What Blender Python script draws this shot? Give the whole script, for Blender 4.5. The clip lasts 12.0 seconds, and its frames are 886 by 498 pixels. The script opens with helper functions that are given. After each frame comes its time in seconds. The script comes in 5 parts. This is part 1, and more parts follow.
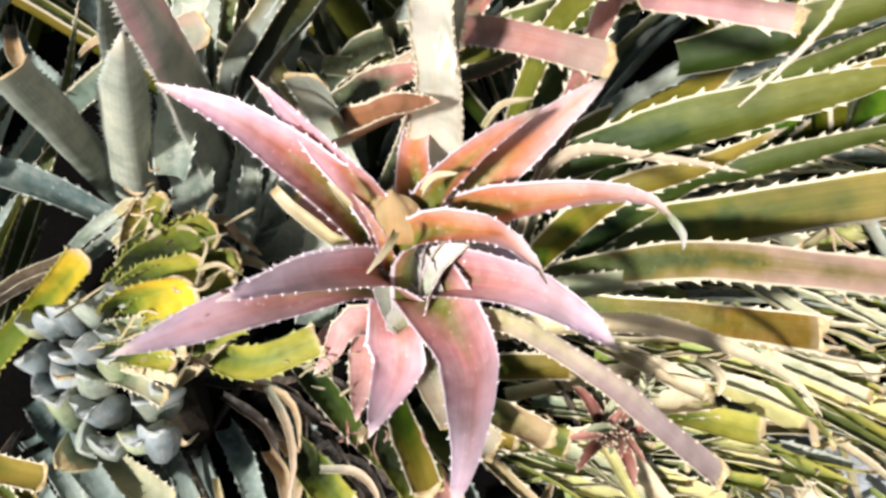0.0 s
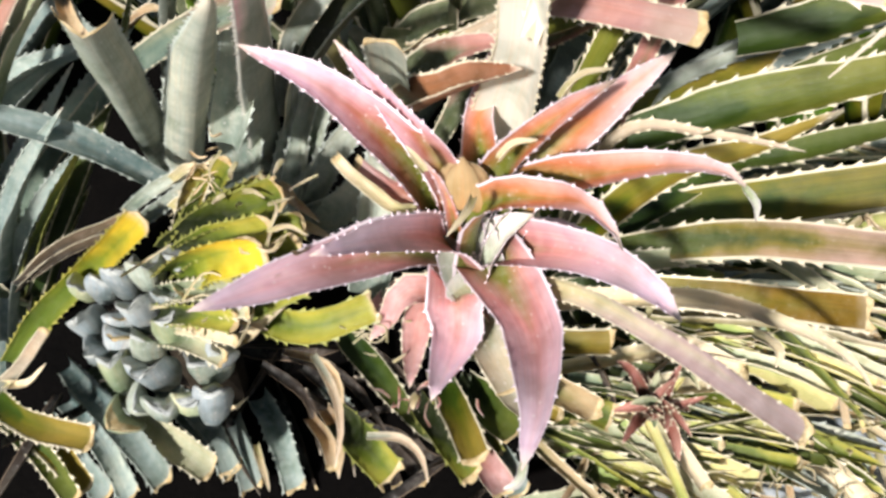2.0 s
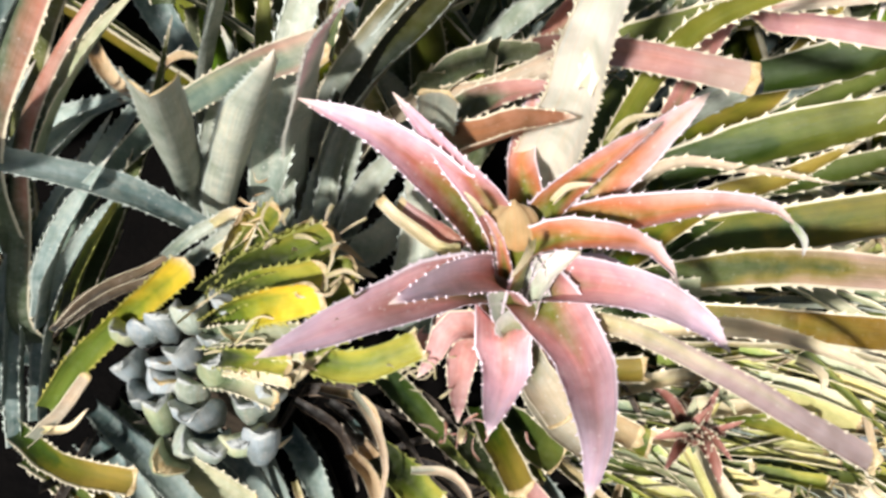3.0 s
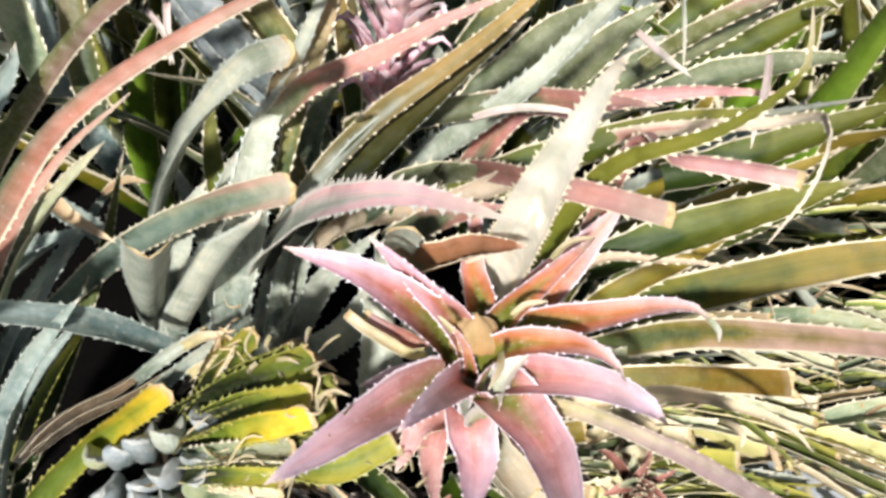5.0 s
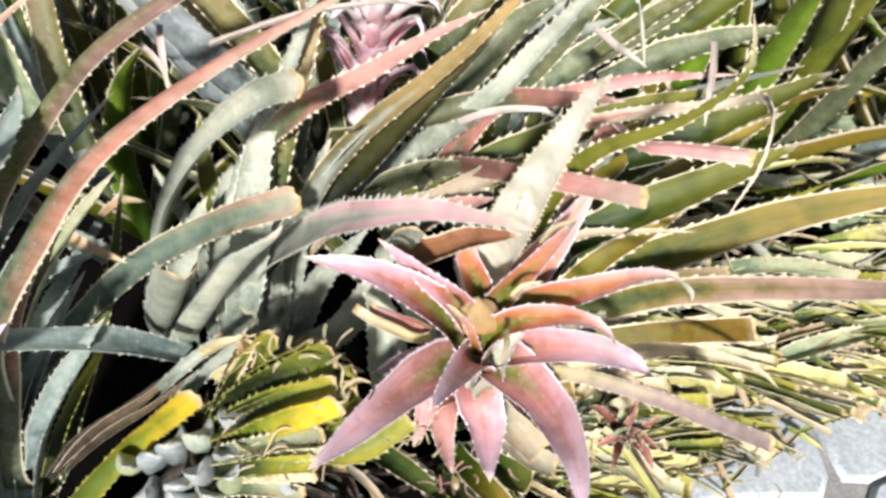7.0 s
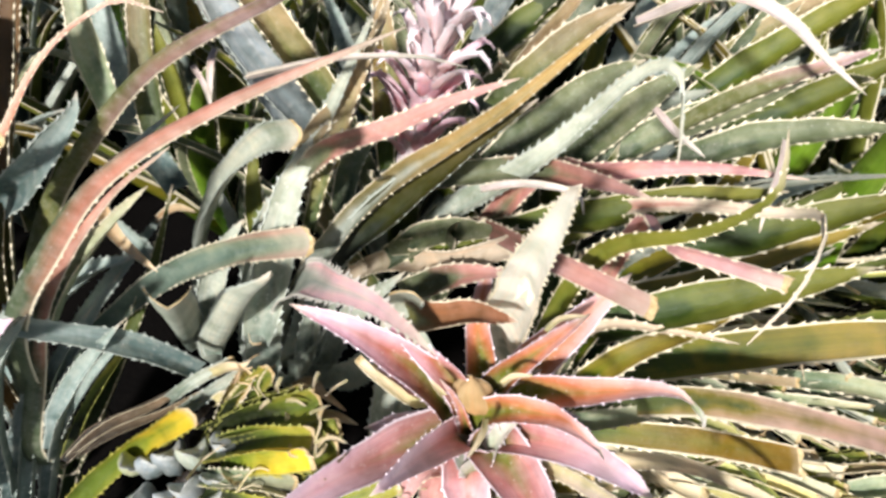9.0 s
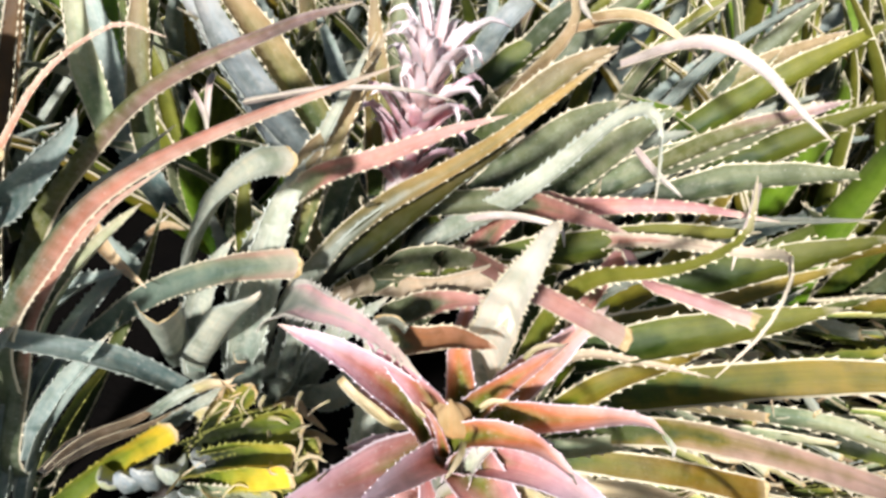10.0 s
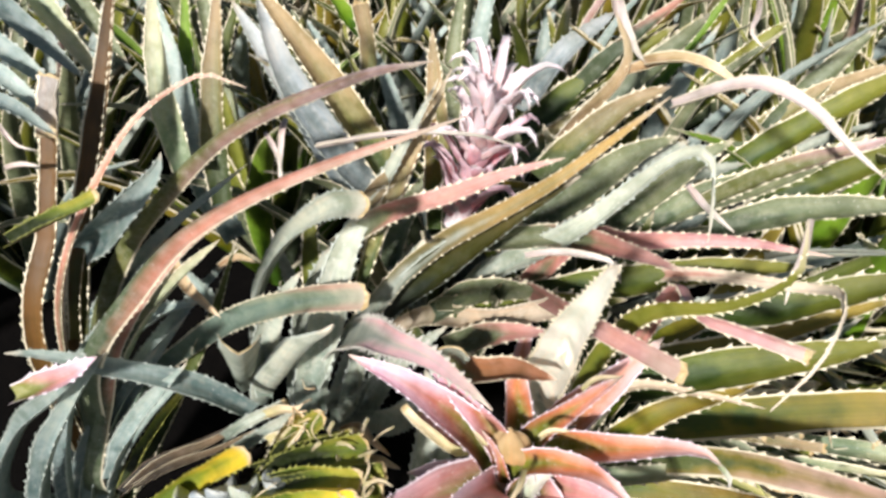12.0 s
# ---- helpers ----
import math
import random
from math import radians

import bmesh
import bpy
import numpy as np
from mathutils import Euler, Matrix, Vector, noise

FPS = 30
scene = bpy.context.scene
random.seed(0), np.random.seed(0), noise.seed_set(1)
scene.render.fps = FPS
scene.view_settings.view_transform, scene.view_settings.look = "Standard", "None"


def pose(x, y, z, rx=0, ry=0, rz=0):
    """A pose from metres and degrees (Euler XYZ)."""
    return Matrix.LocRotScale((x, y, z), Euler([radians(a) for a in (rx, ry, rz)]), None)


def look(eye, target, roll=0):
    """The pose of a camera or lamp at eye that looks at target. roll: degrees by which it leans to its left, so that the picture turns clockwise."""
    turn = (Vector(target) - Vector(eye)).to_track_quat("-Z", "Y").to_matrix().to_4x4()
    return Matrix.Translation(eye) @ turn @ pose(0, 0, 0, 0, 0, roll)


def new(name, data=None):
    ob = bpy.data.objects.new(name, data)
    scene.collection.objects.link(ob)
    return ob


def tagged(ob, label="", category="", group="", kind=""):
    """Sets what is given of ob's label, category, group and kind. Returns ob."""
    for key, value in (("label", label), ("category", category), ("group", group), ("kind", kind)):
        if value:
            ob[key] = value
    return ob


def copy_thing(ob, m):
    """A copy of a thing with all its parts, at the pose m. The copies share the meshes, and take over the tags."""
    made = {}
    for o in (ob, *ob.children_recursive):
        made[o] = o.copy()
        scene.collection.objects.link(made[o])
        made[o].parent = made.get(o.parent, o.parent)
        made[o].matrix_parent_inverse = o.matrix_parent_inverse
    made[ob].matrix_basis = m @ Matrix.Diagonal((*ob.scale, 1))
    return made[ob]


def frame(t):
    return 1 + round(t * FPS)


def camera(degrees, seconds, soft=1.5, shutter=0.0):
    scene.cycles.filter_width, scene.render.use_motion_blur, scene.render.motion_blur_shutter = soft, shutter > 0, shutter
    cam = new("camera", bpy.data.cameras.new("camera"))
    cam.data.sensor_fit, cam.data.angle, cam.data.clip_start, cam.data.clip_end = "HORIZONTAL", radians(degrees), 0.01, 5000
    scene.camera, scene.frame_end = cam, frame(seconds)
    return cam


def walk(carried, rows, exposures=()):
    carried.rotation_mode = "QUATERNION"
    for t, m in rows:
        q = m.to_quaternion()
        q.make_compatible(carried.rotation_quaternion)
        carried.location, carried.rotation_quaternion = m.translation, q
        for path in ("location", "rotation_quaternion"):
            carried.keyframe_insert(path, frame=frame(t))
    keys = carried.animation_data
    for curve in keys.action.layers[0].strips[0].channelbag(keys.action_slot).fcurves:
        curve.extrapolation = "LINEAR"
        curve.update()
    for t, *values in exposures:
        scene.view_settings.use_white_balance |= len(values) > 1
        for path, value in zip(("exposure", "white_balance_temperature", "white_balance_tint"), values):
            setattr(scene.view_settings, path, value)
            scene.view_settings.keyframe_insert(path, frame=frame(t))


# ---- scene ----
cam = camera(62.0, 12.0, 3.0)
PATH = [
    (0, (0.199, 0.012, 1.092), (-0.245, 1.389, -0.288), -5.3),
    (0.5, (0.18, -0.021, 1.102), (-0.288, 1.347, -0.28), -4.7),
    (1, (0.153, -0.044, 1.104), (-0.314, 1.332, -0.27), -4.1),
    (1.5, (0.145, -0.036, 1.096), (-0.303, 1.333, -0.291), -3.7),
    (2, (0.139, -0.029, 1.089), (-0.293, 1.332, -0.312), -3.6),
    (2.5, (0.123, -0.033, 1.11), (-0.272, 1.349, -0.281), -3.6),
    (2.7, (0.105, -0.047, 1.116), (-0.3, 1.349, -0.259), -4.1),
    (4.3, (0.006, -0.051, 1.17), (-0.31, 1.423, -0.145), -4.8),
    (4.5, (0.012, -0.053, 1.188), (-0.244, 1.451, -0.105), -4.5),
    (5, (0.008, -0.077, 1.261), (-0.123, 1.437, -0.04), -2.0),
    (5.5, (0.006, -0.09, 1.302), (-0.159, 1.41, -0.011), -5.0),
    (6, (0.019, -0.083, 1.314), (-0.145, 1.409, -0.008), -5.9),
    (6.5, (0.036, -0.074, 1.306), (-0.024, 1.365, -0.081), -5.6),
    (7, (-0.044, -0.128, 1.343), (-0.05, 1.336, -0.019), -4.3),
    (7.2, (-0.052, -0.149, 1.352), (-0.1, 1.343, 0.02), -5.4),
    (8.8, (0.099, -0.038, 1.339), (-0.227, 1.434, 0.025), -4.1),
    (9, (0.096, -0.042, 1.348), (-0.246, 1.432, 0.04), -3.4),
    (9.5, (0.07, -0.062, 1.36), (-0.299, 1.429, 0.079), -1.4),
    (10, (0.097, -0.064, 1.369), (-0.205, 1.463, 0.113), -0.1),
    (10.5, (0.104, -0.062, 1.378), (-0.146, 1.496, 0.149), 0.3),
    (11, (0.109, -0.078, 1.391), (-0.203, 1.495, 0.195), -0.7),
    (11.5, (0.086, -0.074, 1.399), (-0.266, 1.472, 0.18), -1.7),
    (12, (0.086, -0.095, 1.414), (-0.346, 1.44, 0.206), -3.0),
]
walk(cam, [(t, look(eye, target, roll)) for t, eye, target, roll in PATH])

# ---- daylight ----
SUN_DIR = Vector((-0.10, -0.82, 0.52)).normalized()
world = bpy.data.worlds.new("sky")
scene.world = world
world.use_nodes = True
wn = world.node_tree.nodes
sky = wn.new("ShaderNodeTexSky")
sky.sky_type = "NISHITA"
sky.sun_disc = False
sky.sun_elevation = math.asin(SUN_DIR.z)
sky.sun_rotation = math.atan2(SUN_DIR.x, SUN_DIR.y)
world.node_tree.links.new(sky.outputs[0], wn["Background"].inputs[0])
wn["Background"].inputs[1].default_value = 0.06
sun_data = bpy.data.lights.new("sun", "SUN")
sun_data.energy = 5.8
sun_data.angle = radians(4.0)
sun_data.color = (1.0, 0.98, 1.0)
sun = new("sun", sun_data)
sun.matrix_world = look(SUN_DIR * 6, (0, 0, 0))
scene.view_settings.exposure = 0.36

# ---- materials ----


def node_mat(name):
    m = bpy.data.materials.new(name)
    m.use_nodes = True
    return m, m.node_tree.nodes, m.node_tree.links, m.node_tree.nodes["Principled BSDF"]


def ramp(nodes, stops):
    r = nodes.new("ShaderNodeValToRGB")
    el = r.color_ramp.elements
    while len(el) < len(stops):
        el.new(0.5)
    for e, (p, c) in zip(el, stops):
        e.position, e.color = p, (*c, 1)
    return r


def math_node(nodes, links, op, a, b=None, clamp=False):
    n = nodes.new("ShaderNodeMath")
    n.operation, n.use_clamp = op, clamp
    for i, v in enumerate((a, b)):
        if v is None:
            continue
        if isinstance(v, (int, float)):
            n.inputs[i].default_value = v
        else:
            links.new(v, n.inputs[i])
    return n.outputs[0]


def mix(nodes, links, fac, a, b, kind="MIX"):
    n = nodes.new("ShaderNodeMix")
    n.data_type, n.blend_type = "RGBA", kind
    for s, v in ((n.inputs[0], fac), (n.inputs[6], a), (n.inputs[7], b)):
        if isinstance(v, tuple):
            s.default_value = (*v, 1)
        elif isinstance(v, (int, float)):
            s.default_value = v
        else:
            links.new(v, s)
    return n.outputs[2]


def noise_node(nodes, links, vec, scale, detail=3.0, rough=0.55):
    n = nodes.new("ShaderNodeTexNoise")
    n.inputs["Scale"].default_value, n.inputs["Detail"].default_value = scale, detail
    n.inputs["Roughness"].default_value = rough
    links.new(vec, n.inputs["Vector"])
    return n.outputs["Fac"]


def leaf_mat(name, base, mid, tip, margin, rough=0.42, streak=0.30, bloom=0.15, thin=0.12, m1=0.35, m2=0.8, mott=0.42, m0=None, rim=0.468):
    """A leaf's skin: pigment from base to tip, fibres along it, waxy bloom, specks, a pale horny margin."""
    m, n, l, bsdf = node_mat(name)
    uv = n.new("ShaderNodeUVMap")
    uv.uv_map = "leaf"
    geo = n.new("ShaderNodeTexCoord")
    info = n.new("ShaderNodeObjectInfo")
    sep = n.new("ShaderNodeSeparateXYZ")
    l.new(uv.outputs[0], sep.inputs[0])
    patch = noise_node(n, l, geo.outputs["Object"], 22.0, 3.0)
    along = math_node(n, l, "ADD", sep.outputs[0], math_node(n, l, "MULTIPLY", math_node(n, l, "SUBTRACT", patch, 0.5), mott))
    rnd = math_node(n, l, "MULTIPLY", math_node(n, l, "SUBTRACT", info.outputs["Random"], 0.5), 0.22)
    half = math_node(n, l, "ABSOLUTE", math_node(n, l, "SUBTRACT", sep.outputs[1], 0.5))
    along = math_node(n, l, "ADD", along, math_node(n, l, "MULTIPLY", math_node(n, l, "SUBTRACT", half, 0.16), 0.55))
    along = math_node(n, l, "ADD", along, rnd, True)
    pig = ramp(n, [(m0 or m1 * 0.62, base), (m1, mid), (m2, tip), (1.0, tip)])
    l.new(along, pig.inputs[0])
    # fibres along the blade
    mapping = n.new("ShaderNodeMapping")
    mapping.inputs["Scale"].default_value = (3.0, 46.0, 1.0)
    l.new(uv.outputs[0], mapping.inputs[0])
    fib = noise_node(n, l, mapping.outputs[0], 1.0, 4.0, 0.7)
    fibr = ramp(n, [(0.3, (1 - streak,) * 3), (0.7, (1 + streak * 0.6,) * 3)])
    l.new(fib, fibr.inputs[0])
    col = mix(n, l, 1.0, pig.outputs[0], fibr.outputs[0], "MULTIPLY")
    # blotches and waxy bloom
    blot = noise_node(n, l, geo.outputs["Object"], 60.0, 4.0, 0.65)
    blr = ramp(n, [(0.42, (0, 0, 0)), (0.7, (1, 1, 1))])
    l.new(blot, blr.inputs[0])
    col = mix(n, l, math_node(n, l, "MULTIPLY", blr.outputs[0], bloom), col, (0.62, 0.62, 0.56))
    dark = noise_node(n, l, geo.outputs["Object"], 15.0, 3.0, 0.6)
    dkr = ramp(n, [(0.3, (0.58, 0.62, 0.55)), (0.52, (1, 1, 1)), (0.72, (1.25, 1.17, 1.08))])
    l.new(dark, dkr.inputs[0])
    col = mix(n, l, 0.85, col, dkr.outputs[0], "MULTIPLY")
    scurf = n.new("ShaderNodeTexVoronoi")
    scurf.inputs["Scale"].default_value = 95.0
    l.new(geo.outputs["Object"], scurf.inputs["Vector"])
    scr = ramp(n, [(0.10, (1, 1, 1)), (0.17, (0, 0, 0))])
    l.new(scurf.outputs["Distance"], scr.inputs[0])
    col = mix(n, l, math_node(n, l, "MULTIPLY", scr.outputs[0], min(0.5, bloom * 1.6)), col, (0.78, 0.76, 0.70))
    rust = noise_node(n, l, mapping.outputs[0], 0.55, 3.0, 0.6)
    rur = ramp(n, [(0.46, (1, 1, 1)), (0.66, (1.12, 0.95, 0.86))])
    l.new(rust, rur.inputs[0])
    col = mix(n, l, 0.8, col, rur.outputs[0], "MULTIPLY")
    # margin
    edge = math_node(n, l, "ABSOLUTE", math_node(n, l, "SUBTRACT", sep.outputs[1], 0.5))
    edger = ramp(n, [(rim, (0, 0, 0)), (rim + 0.016, (1, 1, 1))])
    l.new(edge, edger.inputs[0])
    col = mix(n, l, math_node(n, l, "MULTIPLY", edger.outputs[0], 0.92), col, margin)
    dry = ramp(n, [(0.93, (0, 0, 0)), (0.985, (1, 1, 1))])
    l.new(math_node(n, l, "ADD", sep.outputs[0], math_node(n, l, "MULTIPLY", math_node(n, l, "SUBTRACT", patch, 0.5), 0.06)), dry.inputs[0])
    col = mix(n, l, math_node(n, l, "MULTIPLY", dry.outputs[0], 0.7), col, (0.66, 0.56, 0.42))
    hsv = n.new("ShaderNodeHueSaturation")
    l.new(col, hsv.inputs["Color"])
    l.new(math_node(n, l, "ADD", math_node(n, l, "MULTIPLY", info.outputs["Random"], 0.4), 0.8), hsv.inputs["Value"])
    l.new(hsv.outputs[0], bsdf.inputs["Base Color"])
    l.new(math_node(n, l, "ADD", math_node(n, l, "MULTIPLY", blot, 0.25), rough - 0.1), bsdf.inputs["Roughness"])
    bsdf.inputs["Specular IOR Level"].default_value = 0.38
    bump = n.new("ShaderNodeBump")
    bump.inputs["Strength"].default_value = 0.6
    bump.inputs["Distance"].default_value = 0.0015
    l.new(math_node(n, l, "ADD", fib, math_node(n, l, "MULTIPLY", blot, 0.5)), bump.inputs["Height"])
    l.new(bump.outputs[0], bsdf.inputs["Normal"])
    tr = n.new("ShaderNodeBsdfTranslucent")
    l.new(hsv.outputs[0], tr.inputs[0])
    mx = n.new("ShaderNodeMixShader")
    mx.inputs[0].default_value = thin
    l.new(bsdf.outputs[0], mx.inputs[1])
    l.new(tr.outputs[0], mx.inputs[2])
    l.new(mx.outputs[0], n["Material Output"].inputs[0])
    return m


CREAM = (0.82, 0.73, 0.52)
LILAC = (0.88, 0.76, 0.78)
GREYM = (0.42, 0.45, 0.38)
MATS = {
    "pink": leaf_mat("pink_leaf", (0.20, 0.21, 0.03), (0.62, 0.26, 0.24), (0.82, 0.60, 0.70), LILAC, bloom=0.20, m0=0.20, m1=0.40, m2=0.86, mott=0.14, rim=0.455),
    "salmon": leaf_mat("salmon_leaf", (0.17, 0.19, 0.012), (0.58, 0.19, 0.075), (0.74, 0.48, 0.47), LILAC, bloom=0.14, m0=0.50, m1=0.70, m2=1.0, mott=0.14, rim=0.455),
    "redolive": leaf_mat("red_olive_leaf", (0.20, 0.21, 0.03), (0.35, 0.115, 0.07), (0.67, 0.40, 0.47), LILAC, bloom=0.16, m0=0.54, m1=0.74, m2=1.0, mott=0.14, rim=0.455),
    "rust": leaf_mat("rust_leaf", (0.34, 0.15, 0.10), (0.46, 0.19, 0.15), (0.60, 0.34, 0.32), CREAM, bloom=0.2),
    "brownred": leaf_mat("brown_red_leaf", (0.10, 0.10, 0.02), (0.20, 0.09, 0.03), (0.32, 0.14, 0.07), CREAM, bloom=0.05),
    "silver": leaf_mat("silver_leaf", (0.34, 0.40, 0.22), (0.50, 0.54, 0.40), (0.62, 0.60, 0.52), LILAC, bloom=0.2),
    "pale": leaf_mat("pale_leaf", (0.36, 0.35, 0.22), (0.46, 0.43, 0.31), (0.50, 0.43, 0.29), CREAM, bloom=0.25),
    "cream": leaf_mat("cream_leaf", (0.50, 0.45, 0.22), (0.62, 0.53, 0.31), (0.68, 0.57, 0.37), CREAM, bloom=0.15),
    "creampink": leaf_mat("cream_pink_leaf", (0.60, 0.53, 0.29), (0.60, 0.52, 0.36), (0.54, 0.40, 0.38), CREAM, bloom=0.15, m1=0.5, m2=0.75),
    "olive": leaf_mat("olive_leaf", (0.040, 0.074, 0.003), (0.125, 0.128, 0.007), (0.27, 0.20, 0.032), CREAM, bloom=0.0, m1=0.4, m2=0.78, mott=0.6, streak=0.36, rim=0.435),
    "olivepink": leaf_mat("olive_pink_leaf", (0.060, 0.085, 0.010), (0.21, 0.17, 0.022), (0.60, 0.40, 0.32), CREAM, bloom=0.06, m1=0.36, m2=0.68, mott=0.5, streak=0.36, rim=0.43),
    "olivered": leaf_mat("olive_red_leaf", (0.045, 0.080, 0.004), (0.115, 0.110, 0.007), (0.19, 0.112, 0.011), CREAM, bloom=0.04, mott=0.6, m1=0.5, m2=0.95, streak=0.36, rim=0.43),
    "oliveup": leaf_mat("olive_tan_leaf", (0.060, 0.085, 0.025), (0.153, 0.157, 0.043), (0.357, 0.264, 0.136), CREAM, bloom=0.08),
    "green": leaf_mat("green_leaf", (0.018, 0.040, 0.006), (0.046, 0.080, 0.009), (0.092, 0.113, 0.017), CREAM, bloom=0.02),
    "pinkmauve": leaf_mat("mauve_pink_leaf", (0.12, 0.14, 0.07), (0.42, 0.18, 0.14), (0.56, 0.29, 0.28), CREAM, bloom=0.12, m1=0.62, m2=0.9),
    "mauve": leaf_mat("mauve_leaf", (0.13, 0.14, 0.04), (0.31, 0.19, 0.15), (0.54, 0.39, 0.38), CREAM, bloom=0.14, m0=0.52, m1=0.78, m2=1.0, mott=0.3),
    "salmonlong": leaf_mat("long_salmon_leaf", (0.09, 0.12, 0.06), (0.45, 0.185, 0.12), (0.66, 0.43, 0.33), CREAM, bloom=0.14, m0=0.50, m1=0.74, m2=0.98, mott=0.24),
    "bluepink": leaf_mat("grey_green_tan_leaf", (0.14, 0.20, 0.15), (0.25, 0.29, 0.19), (0.50, 0.32, 0.24), CREAM, bloom=0.1, m0=0.72, m1=0.88, m2=1.0, mott=0.2),
    "bluegrey": leaf_mat("blue_grey_leaf", (0.085, 0.135, 0.125), (0.20, 0.27, 0.25), (0.31, 0.38, 0.33), GREYM, bloom=0.2),
    "paleblue": leaf_mat("pale_blue_leaf", (0.216, 0.264, 0.264), (0.384, 0.444, 0.456), (0.480, 0.504, 0.480), GREYM, bloom=0.25),
    "grey": leaf_mat("grey_green_leaf", (0.165, 0.21, 0.165), (0.33, 0.385, 0.305), (0.43, 0.46, 0.36), GREYM, bloom=0.28),
    "greypink": leaf_mat("grey_pink_leaf", (0.33, 0.37, 0.30), (0.56, 0.52, 0.44), (0.84, 0.52, 0.52), (0.66, 0.64, 0.54), bloom=0.2, m0=0.70, m1=0.77, m2=0.90, mott=0.12, rim=0.46),
    "greycream": leaf_mat("grey_cream_leaf", (0.22, 0.23, 0.17), (0.40, 0.34, 0.24), (0.48, 0.38, 0.26), CREAM, bloom=0.15),
    "brownup": leaf_mat("brown_tan_leaf", (0.06, 0.065, 0.010), (0.085, 0.046, 0.008), (0.11, 0.055, 0.013), CREAM, bloom=0.0),
    "yellow": leaf_mat("yellowing_leaf", (0.11, 0.16, 0.015), (0.24, 0.27, 0.02), (0.66, 0.48, 0.03), (0.40, 0.36, 0.08), bloom=0.03, thin=0.2, m1=0.6, m2=0.92),
    # Base almost black: shade inside the cut bundle is painted into the pigment.
    "ygreen": leaf_mat("yellow_green_leaf_shaded_base", (0.020, 0.030, 0.006), (0.130, 0.170, 0.018), (0.400, 0.370, 0.050), (0.30, 0.30, 0.08), bloom=0.04, thin=0.2, m1=0.72, m2=1.0),
    "straw": leaf_mat("dry_straw_leaf", (0.30, 0.20, 0.10), (0.50, 0.36, 0.19), (0.66, 0.51, 0.31), CREAM, bloom=0.15, rough=0.75),
    "strawwhite": leaf_mat("bleached_leaf", (0.46, 0.46, 0.32), (0.92, 0.88, 0.72), (0.92, 0.88, 0.74), CREAM, bloom=0.12, rough=0.7, m1=0.16, streak=0.08, thin=0.12),
    # Near-black brown: deep shade below the plants is worked into these dead leaves.
    "dead": leaf_mat("shade_brown_dead_leaf", (0.008, 0.006, 0.004), (0.018, 0.012, 0.008), (0.045, 0.03, 0.018), (0.2, 0.14, 0.09), bloom=0.1, rough=0.8),
    "drybrown": leaf_mat("dry_brown_leaf", (0.03, 0.02, 0.009), (0.075, 0.048, 0.022), (0.15, 0.10, 0.05), CREAM, bloom=0.05, rough=0.8),
    "vivid": leaf_mat("bright_green_leaf", (0.06, 0.14, 0.01), (0.13, 0.26, 0.012), (0.20, 0.32, 0.03), CREAM, bloom=0.02, thin=0.22),
    "dryend": leaf_mat("dry_grey_leaf_end", (0.42, 0.33, 0.18), (0.34, 0.29, 0.24), (0.30, 0.27, 0.24), CREAM, bloom=0.2, rough=0.8),
    "bedgreen": leaf_mat("bed_green_leaf", (0.034, 0.064, 0.006), (0.098, 0.128, 0.012), (0.175, 0.178, 0.022), CREAM, bloom=0.02),
    "bedsage": leaf_mat("bed_sage_leaf", (0.051, 0.076, 0.034), (0.123, 0.157, 0.076), (0.183, 0.204, 0.102), CREAM, bloom=0.12),
    "coral": leaf_mat("coral_leaf", (0.13, 0.15, 0.07), (0.48, 0.22, 0.17), (0.58, 0.32, 0.28), CREAM, bloom=0.12, m1=0.6, m2=0.9),
    "greyolive": leaf_mat("grey_olive_tan_leaf", (0.34, 0.37, 0.31), (0.27, 0.22, 0.09), (0.54, 0.37, 0.13), CREAM, bloom=0.1, m0=0.38, m1=0.54, m2=0.82, mott=0.25),
    # Dark copy of greyolive: shade on the leaf's lower half set as colour.
    "shadeolive": leaf_mat("shaded_half_olive_leaf", (0.020, 0.026, 0.014), (0.030, 0.034, 0.005), (0.062, 0.052, 0.008), GREYM, bloom=0.02),
    "thread": leaf_mat("pink_to_cream_leaf", (0.12, 0.14, 0.07), (0.42, 0.20, 0.15), (0.70, 0.60, 0.46), CREAM, bloom=0.12, m0=0.3, m1=0.58, m2=0.72),
    "blush": leaf_mat("pale_blush_leaf", (0.50, 0.42, 0.38), (0.66, 0.55, 0.52), (0.80, 0.73, 0.64), CREAM, bloom=0.15),
    "lime": leaf_mat("lime_cut_leaf", (0.233, 0.311, 0.065), (0.467, 0.505, 0.143), (0.674, 0.609, 0.246), CREAM, bloom=0.1, thin=0.15),
    "sage": leaf_mat("sage_cut_leaf", (0.196, 0.265, 0.149), (0.356, 0.414, 0.241), (0.529, 0.517, 0.322), CREAM, bloom=0.18),
}


